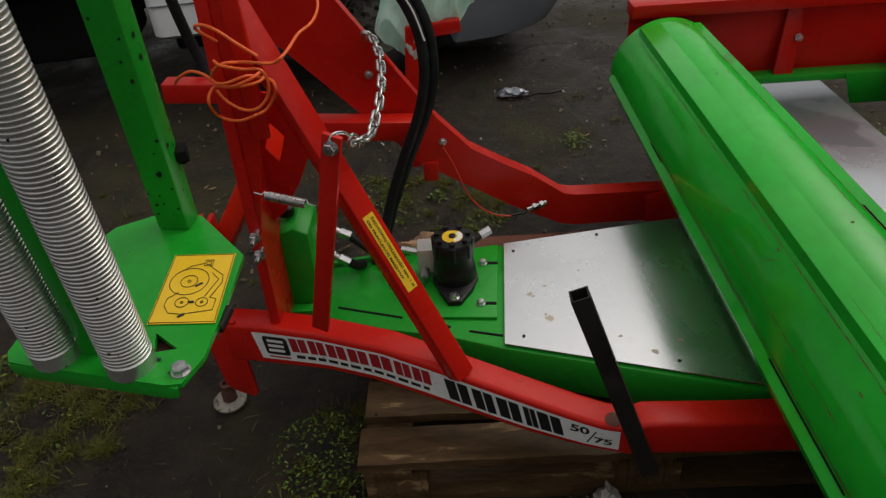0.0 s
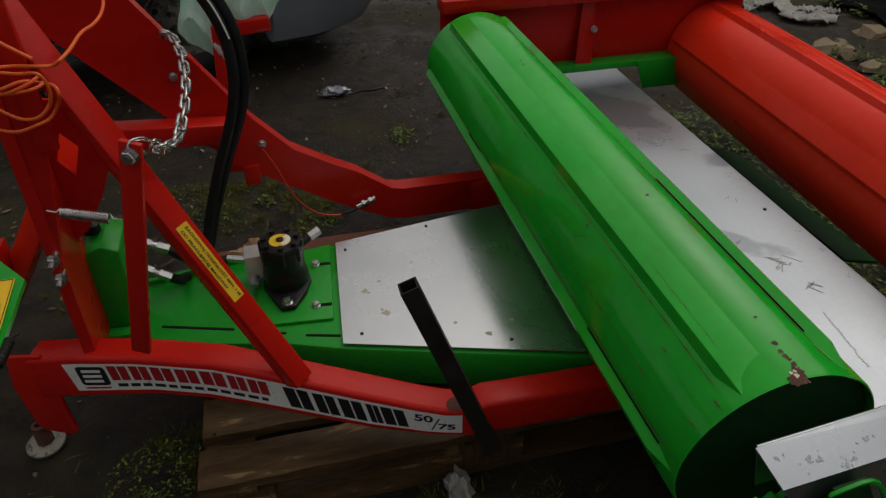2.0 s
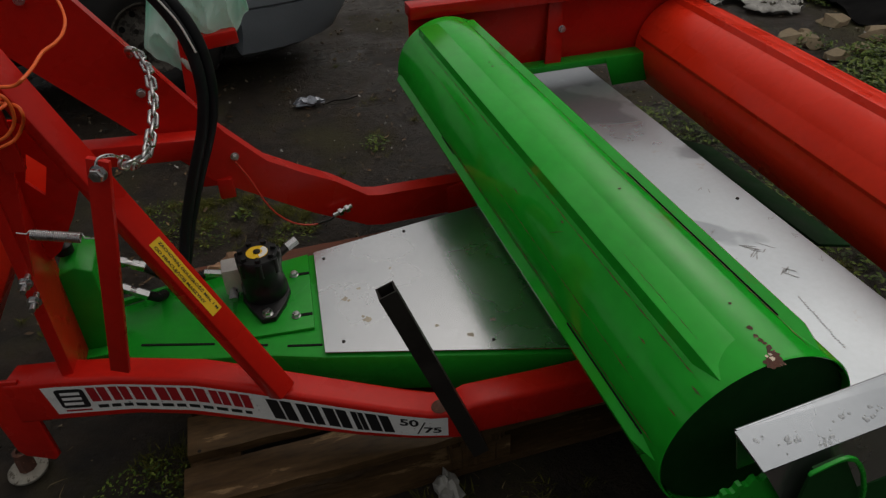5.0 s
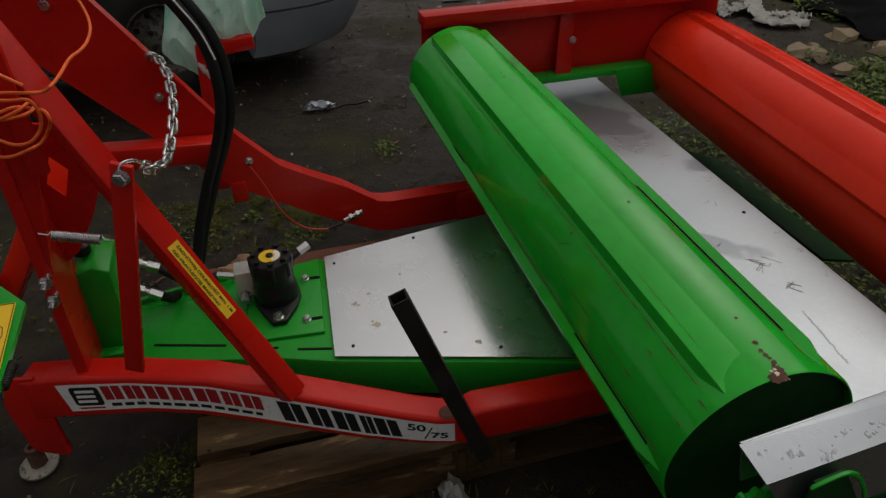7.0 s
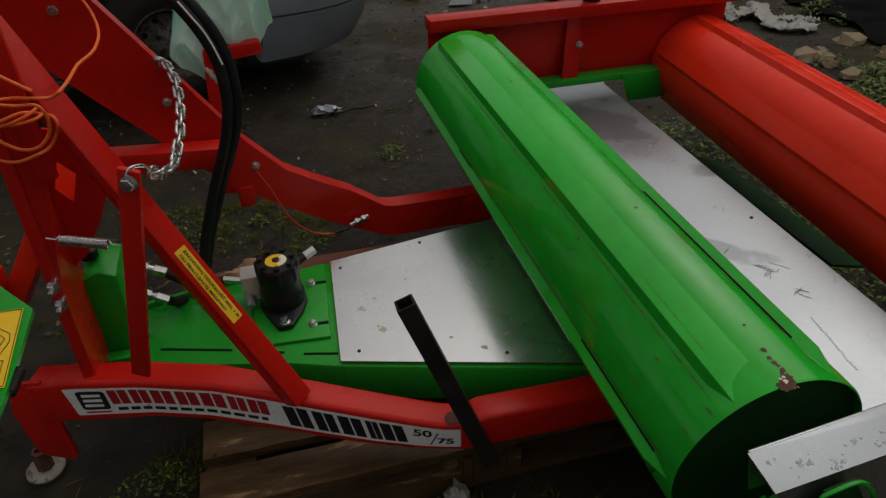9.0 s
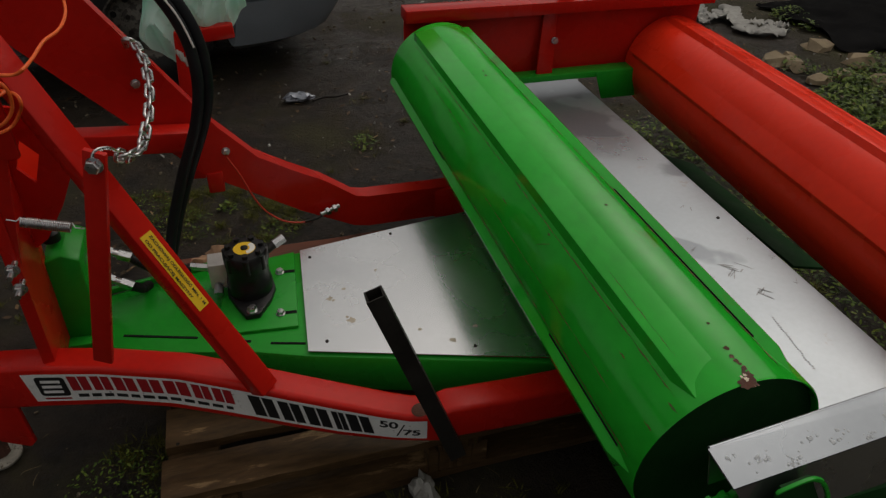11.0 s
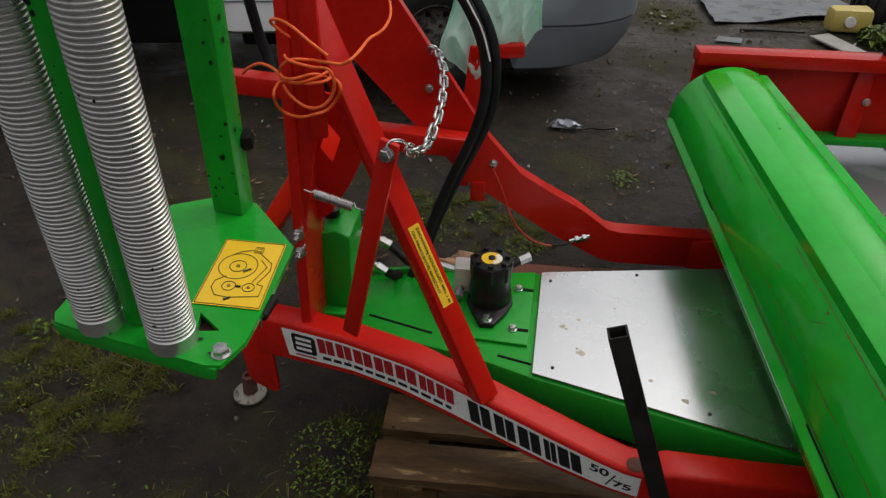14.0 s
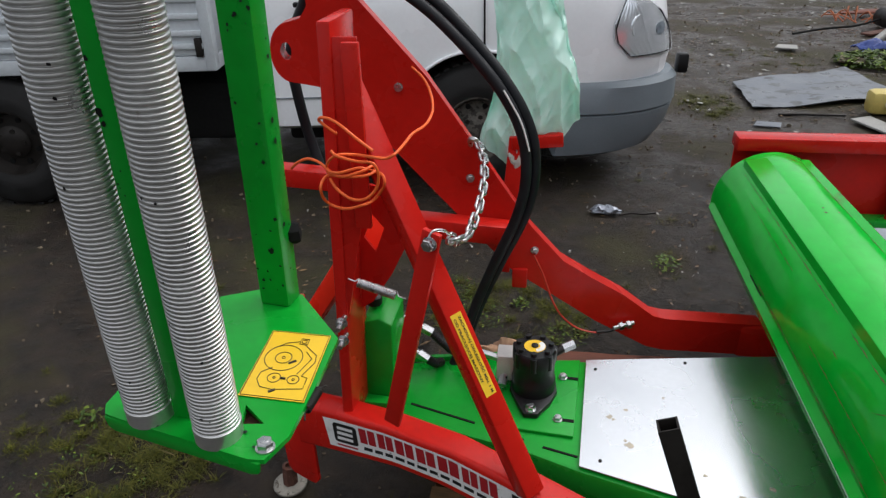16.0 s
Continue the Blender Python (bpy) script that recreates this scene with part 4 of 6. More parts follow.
def streak(a_deg, ya, yb, wide, seed, slope=0.0, R=GR + 0.0006):
    """A thin rusty run of dirt along the roller, uneven in width."""
    rng = random.Random(seed)
    n = max(4, int((yb - ya) / 0.012))
    bm = bmesh.new()
    rows = []
    for i in range(n + 1):
        y = ya + (yb - ya) * i / n
        c = a_deg + slope * i / n + rng.uniform(-0.25, 0.25)
        w = wide * rng.uniform(0.1, 1.0) * min(1, i / 2 + 0.1, (n - i) / 2 + 0.1)
        rows.append([bm.verts.new((GX + R * math.cos(radians(c + k * w)), y, GZ + R * math.sin(radians(c + k * w)))) for k in (-1, 1)])
    for p, q in zip(rows, rows[1:]):
        bm.faces.new((p[0], p[1], q[1], q[0]))
    part("dirt_streak", bm, GRIME, green, "", None)


for row in ((129.9, 0.53, 1.15, 0.45, 2), (129.8, 1.2, 1.95, 0.40, 3), (68.6, 0.51, 1.20, 0.8, 4), (68.4, 1.25, 1.95, 0.6, 5), (174.0, 0.52, 1.5, 0.7, 6), (133.5, 0.505, 0.53, 1.4, 7, 1), (150.6, 0.515, 0.535, 1.0, 8), (139.7, 0.63, 0.65, 0.8, 9), (133.0, 0.94, 0.955, 1.2, 10), (145.5, 1.10, 1.13, 0.7, 11), (108.0, 1.30, 1.36, 0.3, 12), (76.0, 0.9, 1.3, 0.35, 13), (140.0, 1.4, 1.8, 0.35, 14), (158.0, 0.6, 1.2, 0.4, 15)):
    streak(*row)
streak(117.6, 0.575, 0.79, 0.22, 1, -0.3, GR / math.cos(radians(18.6)) + 0.0008)
# bare weld line at a hammered joint
streak(136.0, 0.925, 0.955, 0.5, 16, 9)

table = part("table_sheet", plate([(0.80, 0.47, 0.327), (1.195, 0.47, 0.327), (1.195, 2.215, 0.327), (0.80, 2.215, 0.327)], (0, 0, 0.003), round_=0), ZINC_WET, wrapper, "wet galvanised table sheet between the rollers")
part("table_lip", block(1.192, 1.196, 0.47, 2.215, 0.295, 0.329, 0), GALV, table)
part("sheet_bolt", lathe([(0.005, 0), (0.004, 0.003), (0.001, 0.004)], (1.152, 1.232, 0.330), (0, 0, 1), 10), BLACK_STEEL, table)
# dull scuffs on the sheet, a rubbed line and nicks at its lip


def scuffs():
    for k, (x, y, size, n) in enumerate(((1.013, 1.130, 0.016, 5), (1.061, 1.034, 0.026, 9), (1.072, 0.942, 0.022, 8), (1.163, 1.126, 0.014, 3), (1.174, 1.045, 0.010, 3), (1.174, 0.954, 0.012, 4), (1.10, 1.30, 0.02, 3), (0.98, 1.02, 0.014, 3))):
        rng = random.Random(300 + k)
        for _ in range(n):
            cx, cy, a = x + rng.gauss(0, 0.45) * size, y + rng.gauss(0, 0.45) * size, rng.choice((0.5, 0.7, 0.9, 2.4)) + rng.uniform(-0.3, 0.3)
            L, w = size * rng.uniform(0.3, 0.9), size * rng.uniform(0.04, 0.14)
            pts = [(u * L, w * rng.uniform(0.3, 1.0) * v) for u, v in ((-1, 0.2), (-0.5, 1), (0, 0.7), (0.5, 1), (1, 0.1), (0.6, -0.8), (0, -0.5), (-0.6, -1))]
            part("scuff", plate([(cx + u * math.cos(a) - v * math.sin(a), cy + u * math.sin(a) + v * math.cos(a), 0.3302) for u, v in pts], (0, 0, 0.0003), round_=0), SCUFF, table)
    rng = random.Random(320)
    for k in range(26):
        t = k / 25
        x, y = 1.035 - 0.022 * t + rng.uniform(-0.003, 0.003), 0.86 - 0.15 * t
        part("scuff", plate([(x - 0.0035, y, 0.3302), (x, y + 0.002, 0.3302), (x + 0.004 * rng.random(), y - 0.001, 0.3302), (x, y - 0.0025, 0.3302)], (0, 0, 0.0003), round_=0), SCUFF, table)


scuffs()
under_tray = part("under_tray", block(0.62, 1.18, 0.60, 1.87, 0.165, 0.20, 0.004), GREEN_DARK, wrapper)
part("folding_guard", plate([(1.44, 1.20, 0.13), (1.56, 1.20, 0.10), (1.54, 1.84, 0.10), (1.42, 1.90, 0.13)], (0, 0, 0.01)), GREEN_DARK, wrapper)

# side frame at the far end of the rollers
far_side = part("end_frame", plate([(0.53, 2.13, 0.645), (1.62, 2.13, 0.645), (1.62, 2.13, 0.37), (0.53, 2.13, 0.37)], (0, 0.008, 0)), RED, wrapper, "red end frame with a top flange")
part("top_flange", block(0.522, 1.63, 2.065, 2.14, 0.612, 0.652, 0.004), RED, far_side)
part("web_bar", plate([(1.005, 2.125, 0.612), (1.055, 2.125, 0.612), (1.045, 2.09, 0.40), (0.985, 2.09, 0.40)], (0, -0.012, 0)), RED, far_side)
hexbolt(far_side, (1.045, 2.092, 0.515), (0, -1, 0.1), 0.018)
part("green_channel", block(0.80, 1.36, 2.06, 2.12, 0.383, 0.405, 0.003), GREEN, far_side)
part("channel_plate", plate([(1.20, 2.055, 0.405), (1.40, 2.055, 0.405), (1.40, 2.055, 0.30), (1.24, 2.055, 0.30)], (0, 0.006, 0)), GREEN, far_side)
rod_post = part("pivot_post", rod((1.085, 2.115, 0.64), (1.085, 2.115, 0.71), 0.030, 20), BLACK, far_side, "black pivot post")
part("pivot_rod", rod((1.085, 2.115, 0.70), (1.115, 2.13, 0.95), 0.013, 14), BLACK, far_side)

# guard and bracket at the near end
guard = part("near_guard", plate([(0.478, 0.411, 0.634), (1.62, 0.490, 0.634), (1.62, 0.432, 0.620), (0.484, 0.362, 0.620)], (0, 0, 0.003), round_=0), GALV_DULL, wrapper, "wet galvanised edge guard")
part("guard_skirt", plate([(0.486, 0.363, 0.621), (1.62, 0.433, 0.621), (1.62, 0.433, 0.46), (0.56, 0.3676, 0.50)], (0, 0.0025, 0), round_=0), GALV, guard)
part("guard_back", plate([(0.480, 0.408, 0.634), (1.62, 0.487, 0.634), (1.62, 0.487, 0.54), (0.50, 0.4094, 0.56)], (0, 0.0025, 0), round_=0), GALV, guard)

part("rolled_edge", rod((0.482, 0.4135, 0.6335), (1.62, 0.4925, 0.6335), 0.0030, 12), GALV_DULL, guard)


def drops(parent):
    """Rain beads on the edge guard, a few joined into streaks."""
    rng = random.Random(41)
    for k in range(150):
        u, v = 0.02 + 0.45 * (k // 5 * 5 * 0.618 % 1) + rng.gauss(0, 0.006), min(0.97, max(0.12, 0.35 + 0.6 * (k // 5 * 0.37 % 1) + rng.gauss(0, 0.09)))
        p = Vector((0.481 + u, 0.411 + 0.066 * u - 0.05 * v, 0.637 - 0.014 * v))
        r = rng.choice((0.0008, 0.0012, 0.0016, 0.0022, 0.0028))
        part("water_drop", lathe([(r, 0), (r * 0.9, r * 0.12), (r * 0.6, r * 0.22), (r * 0.15, r * 0.26)], p, (0, -0.43, 0.9), 10), WATER, parent, smooth=80)


drops(guard)
rim = [(0.537, 0.619), (0.556, 0.6245), (0.572, 0.6285), (0.584, 0.628), (0.598, 0.620), (0.612, 0.602), (0.624, 0.582), (0.640, 0.545), (0.652, 0.50), (0.66, 0.42)]
brk = part("bearing_bracket", plate([(x, 0.345, z) for x, z in rim] + [(x - 0.0035, 0.345, z - 0.0050) for x, z in rim[::-1]], (0, 0.005, 0), round_=0.001), GREEN, wrapper, "green bent bracket strip")
# added dark web: the shade behind the bent strip, as colour
part("bracket_shade", plate([(0.545, 0.352, 0.615), (0.585, 0.352, 0.622), (0.64, 0.352, 0.53), (0.655, 0.352, 0.36), (0.545, 0.352, 0.36)], (0, 0.004, 0), round_=0), GREEN_DARK, brk)
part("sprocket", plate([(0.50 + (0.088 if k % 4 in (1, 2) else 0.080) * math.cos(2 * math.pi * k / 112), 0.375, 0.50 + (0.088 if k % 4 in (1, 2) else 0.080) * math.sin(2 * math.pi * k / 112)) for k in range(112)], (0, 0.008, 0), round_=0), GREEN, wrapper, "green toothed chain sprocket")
# end plate enlarged out of view to block light from the side beam
part("near_end_screen", block(0.58, 1.60, 0.385, 0.400, 0.06, 0.47, 0.004), GREEN_DARK, wrapper)
part("near_foot_bar", block(0.60, 1.56, 0.405, 0.46, 0.17, 0.23, 0.004), GREEN, wrapper)

# small red bracket behind the boom
arm2 = part("far_bracket", bar((-0.15, 1.83, 0.30), (-0.115, 1.83, 0.715), 0.045, 0.03, (0, 1, 0), 0.004), RED, wrapper)
part("far_bracket_arm", bar((-0.13, 1.83, 0.700), (0.008, 1.83, 0.712), 0.04, 0.035, (0, 0, 1), 0.004), RED, wrapper)

# ---- film arm with its two grooved rollers ----
AZ = 0.886
LEAN, TILT = 0.085, 0.050  # its upright parts lean out a little
ROLL_TILT = 0.060
arm_outline = [(-0.432, 0.466), (-0.425, 0.454), (-0.404, 0.448), (-0.272, 0.4155), (-0.258, 0.4165), (-0.247, 0.447), (-0.245, 0.520), (-0.2465, 0.596), (-0.314, 0.679), (-0.367, 0.686), (-0.408, 0.664), (-0.428, 0.620), (-0.432, 0.54)]
notch = [(-0.3010, 0.4815), (-0.2745, 0.4590), (-0.2945, 0.4560)]
arm = part("film_arm_plate", plate([(x, y, AZ) for x, y in arm_outline], (0, 0, -0.005), [[(x, y, AZ) for x, y in notch]]), GREEN, wrapper, "green film stretcher base plate")
part("plate_flange", plate([(-0.427, 0.4535, AZ - 0.003), (-0.262, 0.4135, AZ - 0.003), (-0.264, 0.414, AZ - 0.015), (-0.272, 0.416, AZ - 0.018), (-0.418, 0.4515, AZ - 0.018), (-0.425, 0.453, AZ - 0.014)], (0.001, 0.004, 0), round_=0.001), GREEN, arm)
part("notch_floor", plate([(-0.315, 0.445, AZ - 0.012), (-0.262, 0.445, AZ - 0.012), (-0.262, 0.49, AZ - 0.012), (-0.315, 0.49, AZ - 0.012)], (0, 0, -0.003), round_=0), RUST, arm)
hexbolt(arm, (-0.262, 0.430, AZ), (0, 0, 1), 0.0125)
part("roller_bar", bar((-0.350, 0.463, AZ), (-0.350 + ROLL_TILT * 0.72, 0.463 - LEAN * 0.72, AZ + 0.72), 0.018, 0.012, (0, 1, 0), 0.002), GREEN, arm)
part("film_remnant", plate([(-0.361, 0.468, AZ + 0.024), (-0.355, 0.468, AZ + 0.024), (-0.3545 + TILT * 0.145, 0.465, AZ + 0.19), (-0.358 + TILT * 0.145, 0.465, AZ + 0.175)], (0, 0.001, 0), round_=0), MILK, arm, "strip of torn pale film")
part("arm_knob", lathe([(0.004, -0.010), (0.008, 0.0), (0.012, 0.003), (0.013, 0.008), (0.011, 0.014), (0.003, 0.016)], (-0.318, 0.668, AZ + 0.085), (1, 0.35, 0.05), 7), UNDER, arm)


def flecks(parent, at, n, seed, size):
    """Dark flakes where the paint has come off; at maps (u, v) to a point and gives two directions in the face."""
    rng = random.Random(seed)
    for _ in range(n):
        u, v = rng.random(), rng.random() ** 1.4
        p, e, f = at(u, v)
        s = size * rng.choice((0.35, 0.5, 0.7, 1.0, 1.5))
        bm = bmesh.new()
        bm.faces.new([bm.verts.new(p + e * s * rng.uniform(0.4, 1.1) * math.cos(2 * math.pi * i / 9) + f * s * rng.uniform(0.4, 1.2) * math.sin(2 * math.pi * i / 9)) for i in range(9)])
        part("paint_flake", bm, BLACK, parent, "", None)


post = part("film_arm_post", plate([(-0.3555, 0.6540, AZ), (-0.3195, 0.6485, AZ), (-0.316, 0.6775, AZ), (-0.352, 0.683, AZ)], (TILT * 0.76, -LEAN * 0.76, 0.76), round_=0.003), GREEN, arm, "green square post with flaked paint")
flecks(post, lambda u, v: (Vector((-0.354 + 0.033 * u + TILT * (0.02 + 0.36 * v), 0.6525 - 0.005 * u - LEAN * (0.02 + 0.36 * v), AZ + 0.02 + 0.36 * v)), Vector((1, -0.15, 0)), Vector((TILT, -LEAN, 1))), 26, 4, 0.0027)
flecks(post, lambda u, v: (Vector((-0.3180 + 0.0030 * u + TILT * (0.02 + 0.4 * v), 0.652 + 0.024 * u - LEAN * (0.02 + 0.4 * v), AZ + 0.02 + 0.4 * v)), Vector((0.12, 1, 0)), Vector((TILT, -LEAN, 1))), 12, 5, 0.0024)
flecks(arm, lambda u, v: (Vector((-0.415 + 0.15 * u, 0.4535 - 0.036 * u, AZ + 0.0012)) + Vector((0.004, 0.03 * v, 0)), Vector((1, 0, 0)), Vector((0, 1, 0))), 10, 6, 0.0016)
flecks(arm, lambda u, v: (Vector((-0.357 + 0.014 * u + TILT * (0.22 + 0.16 * v), 0.4565 - LEAN * (0.22 + 0.16 * v), AZ + 0.22 + 0.16 * v)), Vector((1, 0, 0)), Vector((TILT, -LEAN, 1))), 10, 7, 0.0024)


def grooved(cx, cy, r, name="grooved_roller"):
    prof = [(0.005, 0.001), (r * 1.01, 0.001), (r * 1.01, 0.017), (r * 0.97, 0.0175)]
    z = 0.0185
    while z < 0.62:
        prof += [(r * 0.93, z), (r * 0.985, z + 0.0009), (r, z + 0.0020), (r * 0.985, z + 0.0032)]
        z += 0.0041
    prof += [(r * 0.93, z), (0.005, z)]
    return part(name, lathe(prof, (cx, cy, AZ), (ROLL_TILT, -LEAN, 1), 40), ALU, arm, "grooved aluminium film roller", 30)


ROLLERS = ((-0.382, 0.459), (-0.3085, 0.4415))
for cx, cy in ROLLERS:
    grooved(cx, cy, 0.0204)
for (cx, cy), seed in zip(ROLLERS, (21, 22)):
    flecks(arm, lambda u, v: (Vector((cx + 0.0207 * math.cos(radians(-125 + 95 * u)) + ROLL_TILT * (0.03 + 0.4 * v), cy + 0.0207 * math.sin(radians(-125 + 95 * u)) - LEAN * (0.03 + 0.4 * v), AZ + 0.03 + 0.4 * v)), Vector((-math.sin(radians(-125 + 95 * u)), math.cos(radians(-125 + 95 * u)), 0)), Vector((TILT, -LEAN, 1))), 12, seed, 0.0011)

# yellow threading diagram on the plate
sx, sy, sz = Vector((0.0655, -0.003, 0)), Vector((0.0065, -0.1085, 0)), AZ + 0.0012


def sign_at(u, v, o=0.0):
    return Vector((-0.3200, 0.6010, sz + o)) + sx * u + sy * v


bm = bmesh.new()
bm.faces.new([bm.verts.new(sign_at(u, v)) for u, v in ((0, 0), (1, 0), (1, 1), (0, 1))])
sign = part("threading_sign", bm, YELLOW, arm, "yellow film threading diagram", None)


def stroke(uv, closed=False, r=0.0004):
    part("diagram_line", sweep([sign_at(u, v, 0.0004) for u, v in uv], r, 5, closed=closed), INK, sign)


def ring(u, v, r, n=28, a0=0.0, a1=2 * math.pi):
    full = a1 - a0 > 6.2
    stroke([(u + r * math.cos(t), v + r * 0.65 * math.sin(t)) for t in np.linspace(a0, a1, n + (1 if full else 0))[: n]], full)


stroke([(0.02, 0.015), (0.98, 0.015), (0.98, 0.985), (0.02, 0.985)], True)
ring(0.40, 0.42, 0.30)
ring(0.40, 0.42, 0.13)
ring(0.40, 0.42, 0.025, 10)
ring(0.40, 0.72, 0.10)
ring(0.40, 0.72, 0.02, 10)
ring(0.70, 0.72, 0.09)
ring(0.70, 0.72, 0.02, 10)
stroke([(0.55, 0.10), (0.68, 0.10), (0.68, 0.19), (0.55, 0.19)], True)
stroke([(0.58, 0.12), (0.65, 0.12), (0.65, 0.17), (0.58, 0.17)], True)
stroke([(0.64, 0.19), (0.90, 0.34), (0.92, 0.45), (0.80, 0.66), (0.90, 0.68), (0.90, 0.83), (0.45, 0.88), (0.25, 0.86), (0.15, 0.76), (0.16, 0.66), (0.30, 0.58)])
stroke([(0.55, 0.15), (0.35, 0.19), (0.16, 0.30)])
stroke([(0.72, 0.30), (0.85, 0.40), (0.72, 0.64)])
stroke([(0.52, 0.50), (0.62, 0.45)], r=0.0012)
stroke([(0.50, 0.72), (0.58, 0.72)], r=0.0014)
stroke([(0.50, 0.88), (0.42, 0.92)], r=0.0014)

coil((-0.2460, 0.488, AZ - 0.006), (-0.2425, 0.515, AZ - 0.004), 0.004, 12, 0.0009, arm, "small dark tension spring", 0.010, BLACK_STEEL)
# ---- orange cord tied round the tower ----
cord = thing("tied_rope", "orange plastic-coated cord looped round the red tower column", "rope", at=(0, 0, 0))
part("cord_coil", sweep([(-0.486, 1.120, 0.874), (-0.470, 1.108, 0.889), (-0.446, 1.096, 0.902), (-0.423, 1.084, 0.902), (-0.404, 1.072, 0.895), (-0.400, 1.070, 0.888), (-0.371, 1.052, 0.889), (-0.337, 1.053, 0.899), (-0.323, 1.070, 0.903), (-0.318, 1.065, 0.896), (-0.332, 1.048, 0.893), (-0.373, 1.058, 0.886), (-0.401, 1.072, 0.883), (-0.409, 1.059, 0.877), (-0.410, 1.048, 0.866), (-0.411, 1.064, 0.841), (-0.399, 1.071, 0.827), (-0.371, 1.053, 0.830), (-0.346, 1.051, 0.837), (-0.328, 1.069, 0.839), (-0.311, 1.066, 0.859), (-0.299, 1.049, 0.881), (-0.304, 1.056, 0.893), (-0.324, 1.072, 0.893), (-0.344, 1.060, 0.902), (-0.374, 1.048, 0.897), (-0.396, 1.063, 0.893), (-0.403, 1.071, 0.899), (-0.390, 1.054, 0.918), (-0.372, 1.050, 0.928), (-0.349, 1.068, 0.922), (-0.308, 1.020, 0.936), (-0.286, 1.020, 0.935), (-0.272, 1.020, 0.943), (-0.270, 1.075, 0.939), (-0.265, 1.130, 0.941), (-0.257, 1.185, 0.936), (-0.255, 1.240, 0.933), (-0.257, 1.295, 0.936), (-0.267, 1.350, 0.943), (-0.284, 1.405, 0.954), (-0.306, 1.460, 0.961), (-0.338, 1.515, 0.969)], 0.0026, 8, smooth_steps=5), CORD, cord)
part("cord_coil", sweep([(-0.310, 1.030, 0.943), (-0.339, 1.040, 0.960), (-0.367, 1.050, 0.978), (-0.388, 1.060, 0.985), (-0.405, 1.070, 0.983), (-0.411, 1.080, 0.975), (-0.402, 1.085, 0.964), (-0.386, 1.090, 0.950)], 0.0026, 8, smooth_steps=5), CORD, cord)
part("cord_coil", sweep([(-0.386, 1.050, 0.934), (-0.375, 1.045, 0.927), (-0.342, 1.040, 0.921), (-0.313, 1.035, 0.920), (-0.305, 1.035, 0.901), (-0.312, 1.040, 0.874), (-0.332, 1.040, 0.855), (-0.359, 1.050, 0.850), (-0.384, 1.055, 0.865), (-0.396, 1.060, 0.882)], 0.0026, 8, smooth_steps=5), CORD, cord)

# ---- pallet ----


def make_pallet():
    p = thing("pallet", "weathered wooden pallet lying under the machine", "pallet", at=(-0.255, 0.884, 0))

    def board(x0, x1, y0, y1, z0, z1, mat, seed, name="board"):
        rng = random.Random(seed)
        bm = bmesh.new()
        n = 22
        rows = []
        for i in range(n + 1):
            x = x0 + (x1 - x0) * i / n
            a, b = (rng.uniform(-0.0025, 0.0025) for _ in "ab")
            c = rng.uniform(-0.0015, 0.001)
            rows.append([bm.verts.new(q) for q in ((x, y0 + a, z0), (x, y1 + b, z0), (x, y1 + b, z1 + c), (x, (y0 + y1) / 2, z1 + c * 0.4), (x, y0 + a, z1 + c * 0.6))])
        for r, s in zip(rows, rows[1:]):
            for k in range(5):
                bm.faces.new((r[k], r[(k + 1) % 5], s[(k + 1) % 5], s[k]))
        bm.faces.new(rows[0])
        bm.faces.new(rows[-1][::-1])
        bmesh.ops.recalc_face_normals(bm, faces=bm.faces)
        ob = part(name, bm, mat, p, smooth=35)
        ob.matrix_parent_inverse = p.matrix_basis.inverted()
        return ob

    y = 0.884
    for k, w in enumerate((0.094, 0.103, 0.094, 0.094, 0.094, 0.094, 0.094)):
        board(-0.257 + 0.006 * (k % 3), 0.93, y, y + w, 0.118, 0.141, WOOD if k < 5 else WOOD_RED, 10 + k)
        y += w + (0.030 if k == 0 else 0.016)
    for k, x in enumerate((-0.25, 0.29, 0.83)):
        board(x, x + 0.10, 0.886, y - 0.012, 0.096, 0.117, WOOD, 30 + k, "cross_board")
    for i, x in enumerate((-0.25, 0.275, 0.80)):
        for j, yy in enumerate((0.892, 1.215, 1.53)):
            board(x, x + 0.13, yy, yy + 0.10, 0.022, 0.0955, WOOD, 50 + 3 * i + j, "block")
    for j, yy in enumerate((0.892, 1.215, 1.53)):
        board(-0.25, 0.93, yy, yy + 0.10, -0.002, 0.0215, WOOD, 70 + j, "runner")
    for k in range(14):
        rng = random.Random(800 + k)
        ob = part("nail", lathe([(0.0045, 0), (0.004, 0.001), (0.001, 0.0015)], (rng.choice((-0.21, 0.33, 0.88)) + rng.uniform(-0.03, 0.03), 0.90 + 0.106 * (k % 7) + rng.uniform(0, 0.07), 0.1405), (0, 0, 1), 8), BLACK_STEEL, p)
        ob.matrix_parent_inverse = p.matrix_basis.inverted()
    return p


make_pallet()

# ---- the van parked behind ----
VU, VV = Vector((0.987, 0.16, 0)), Vector((-0.16, 0.987, 0))
VO = Vector((-0.36, 3.15, 0))
van = thing("van", "white flatbed van with grey bumper, parked on the mud", "van", at=VO)
van.rotation_euler = (0, 0, math.atan2(0.16, 0.987))


def vpart(name, bm, mat, parent=None, label="", smooth=40):
    return part(name, bm, mat, parent or van, label, smooth)


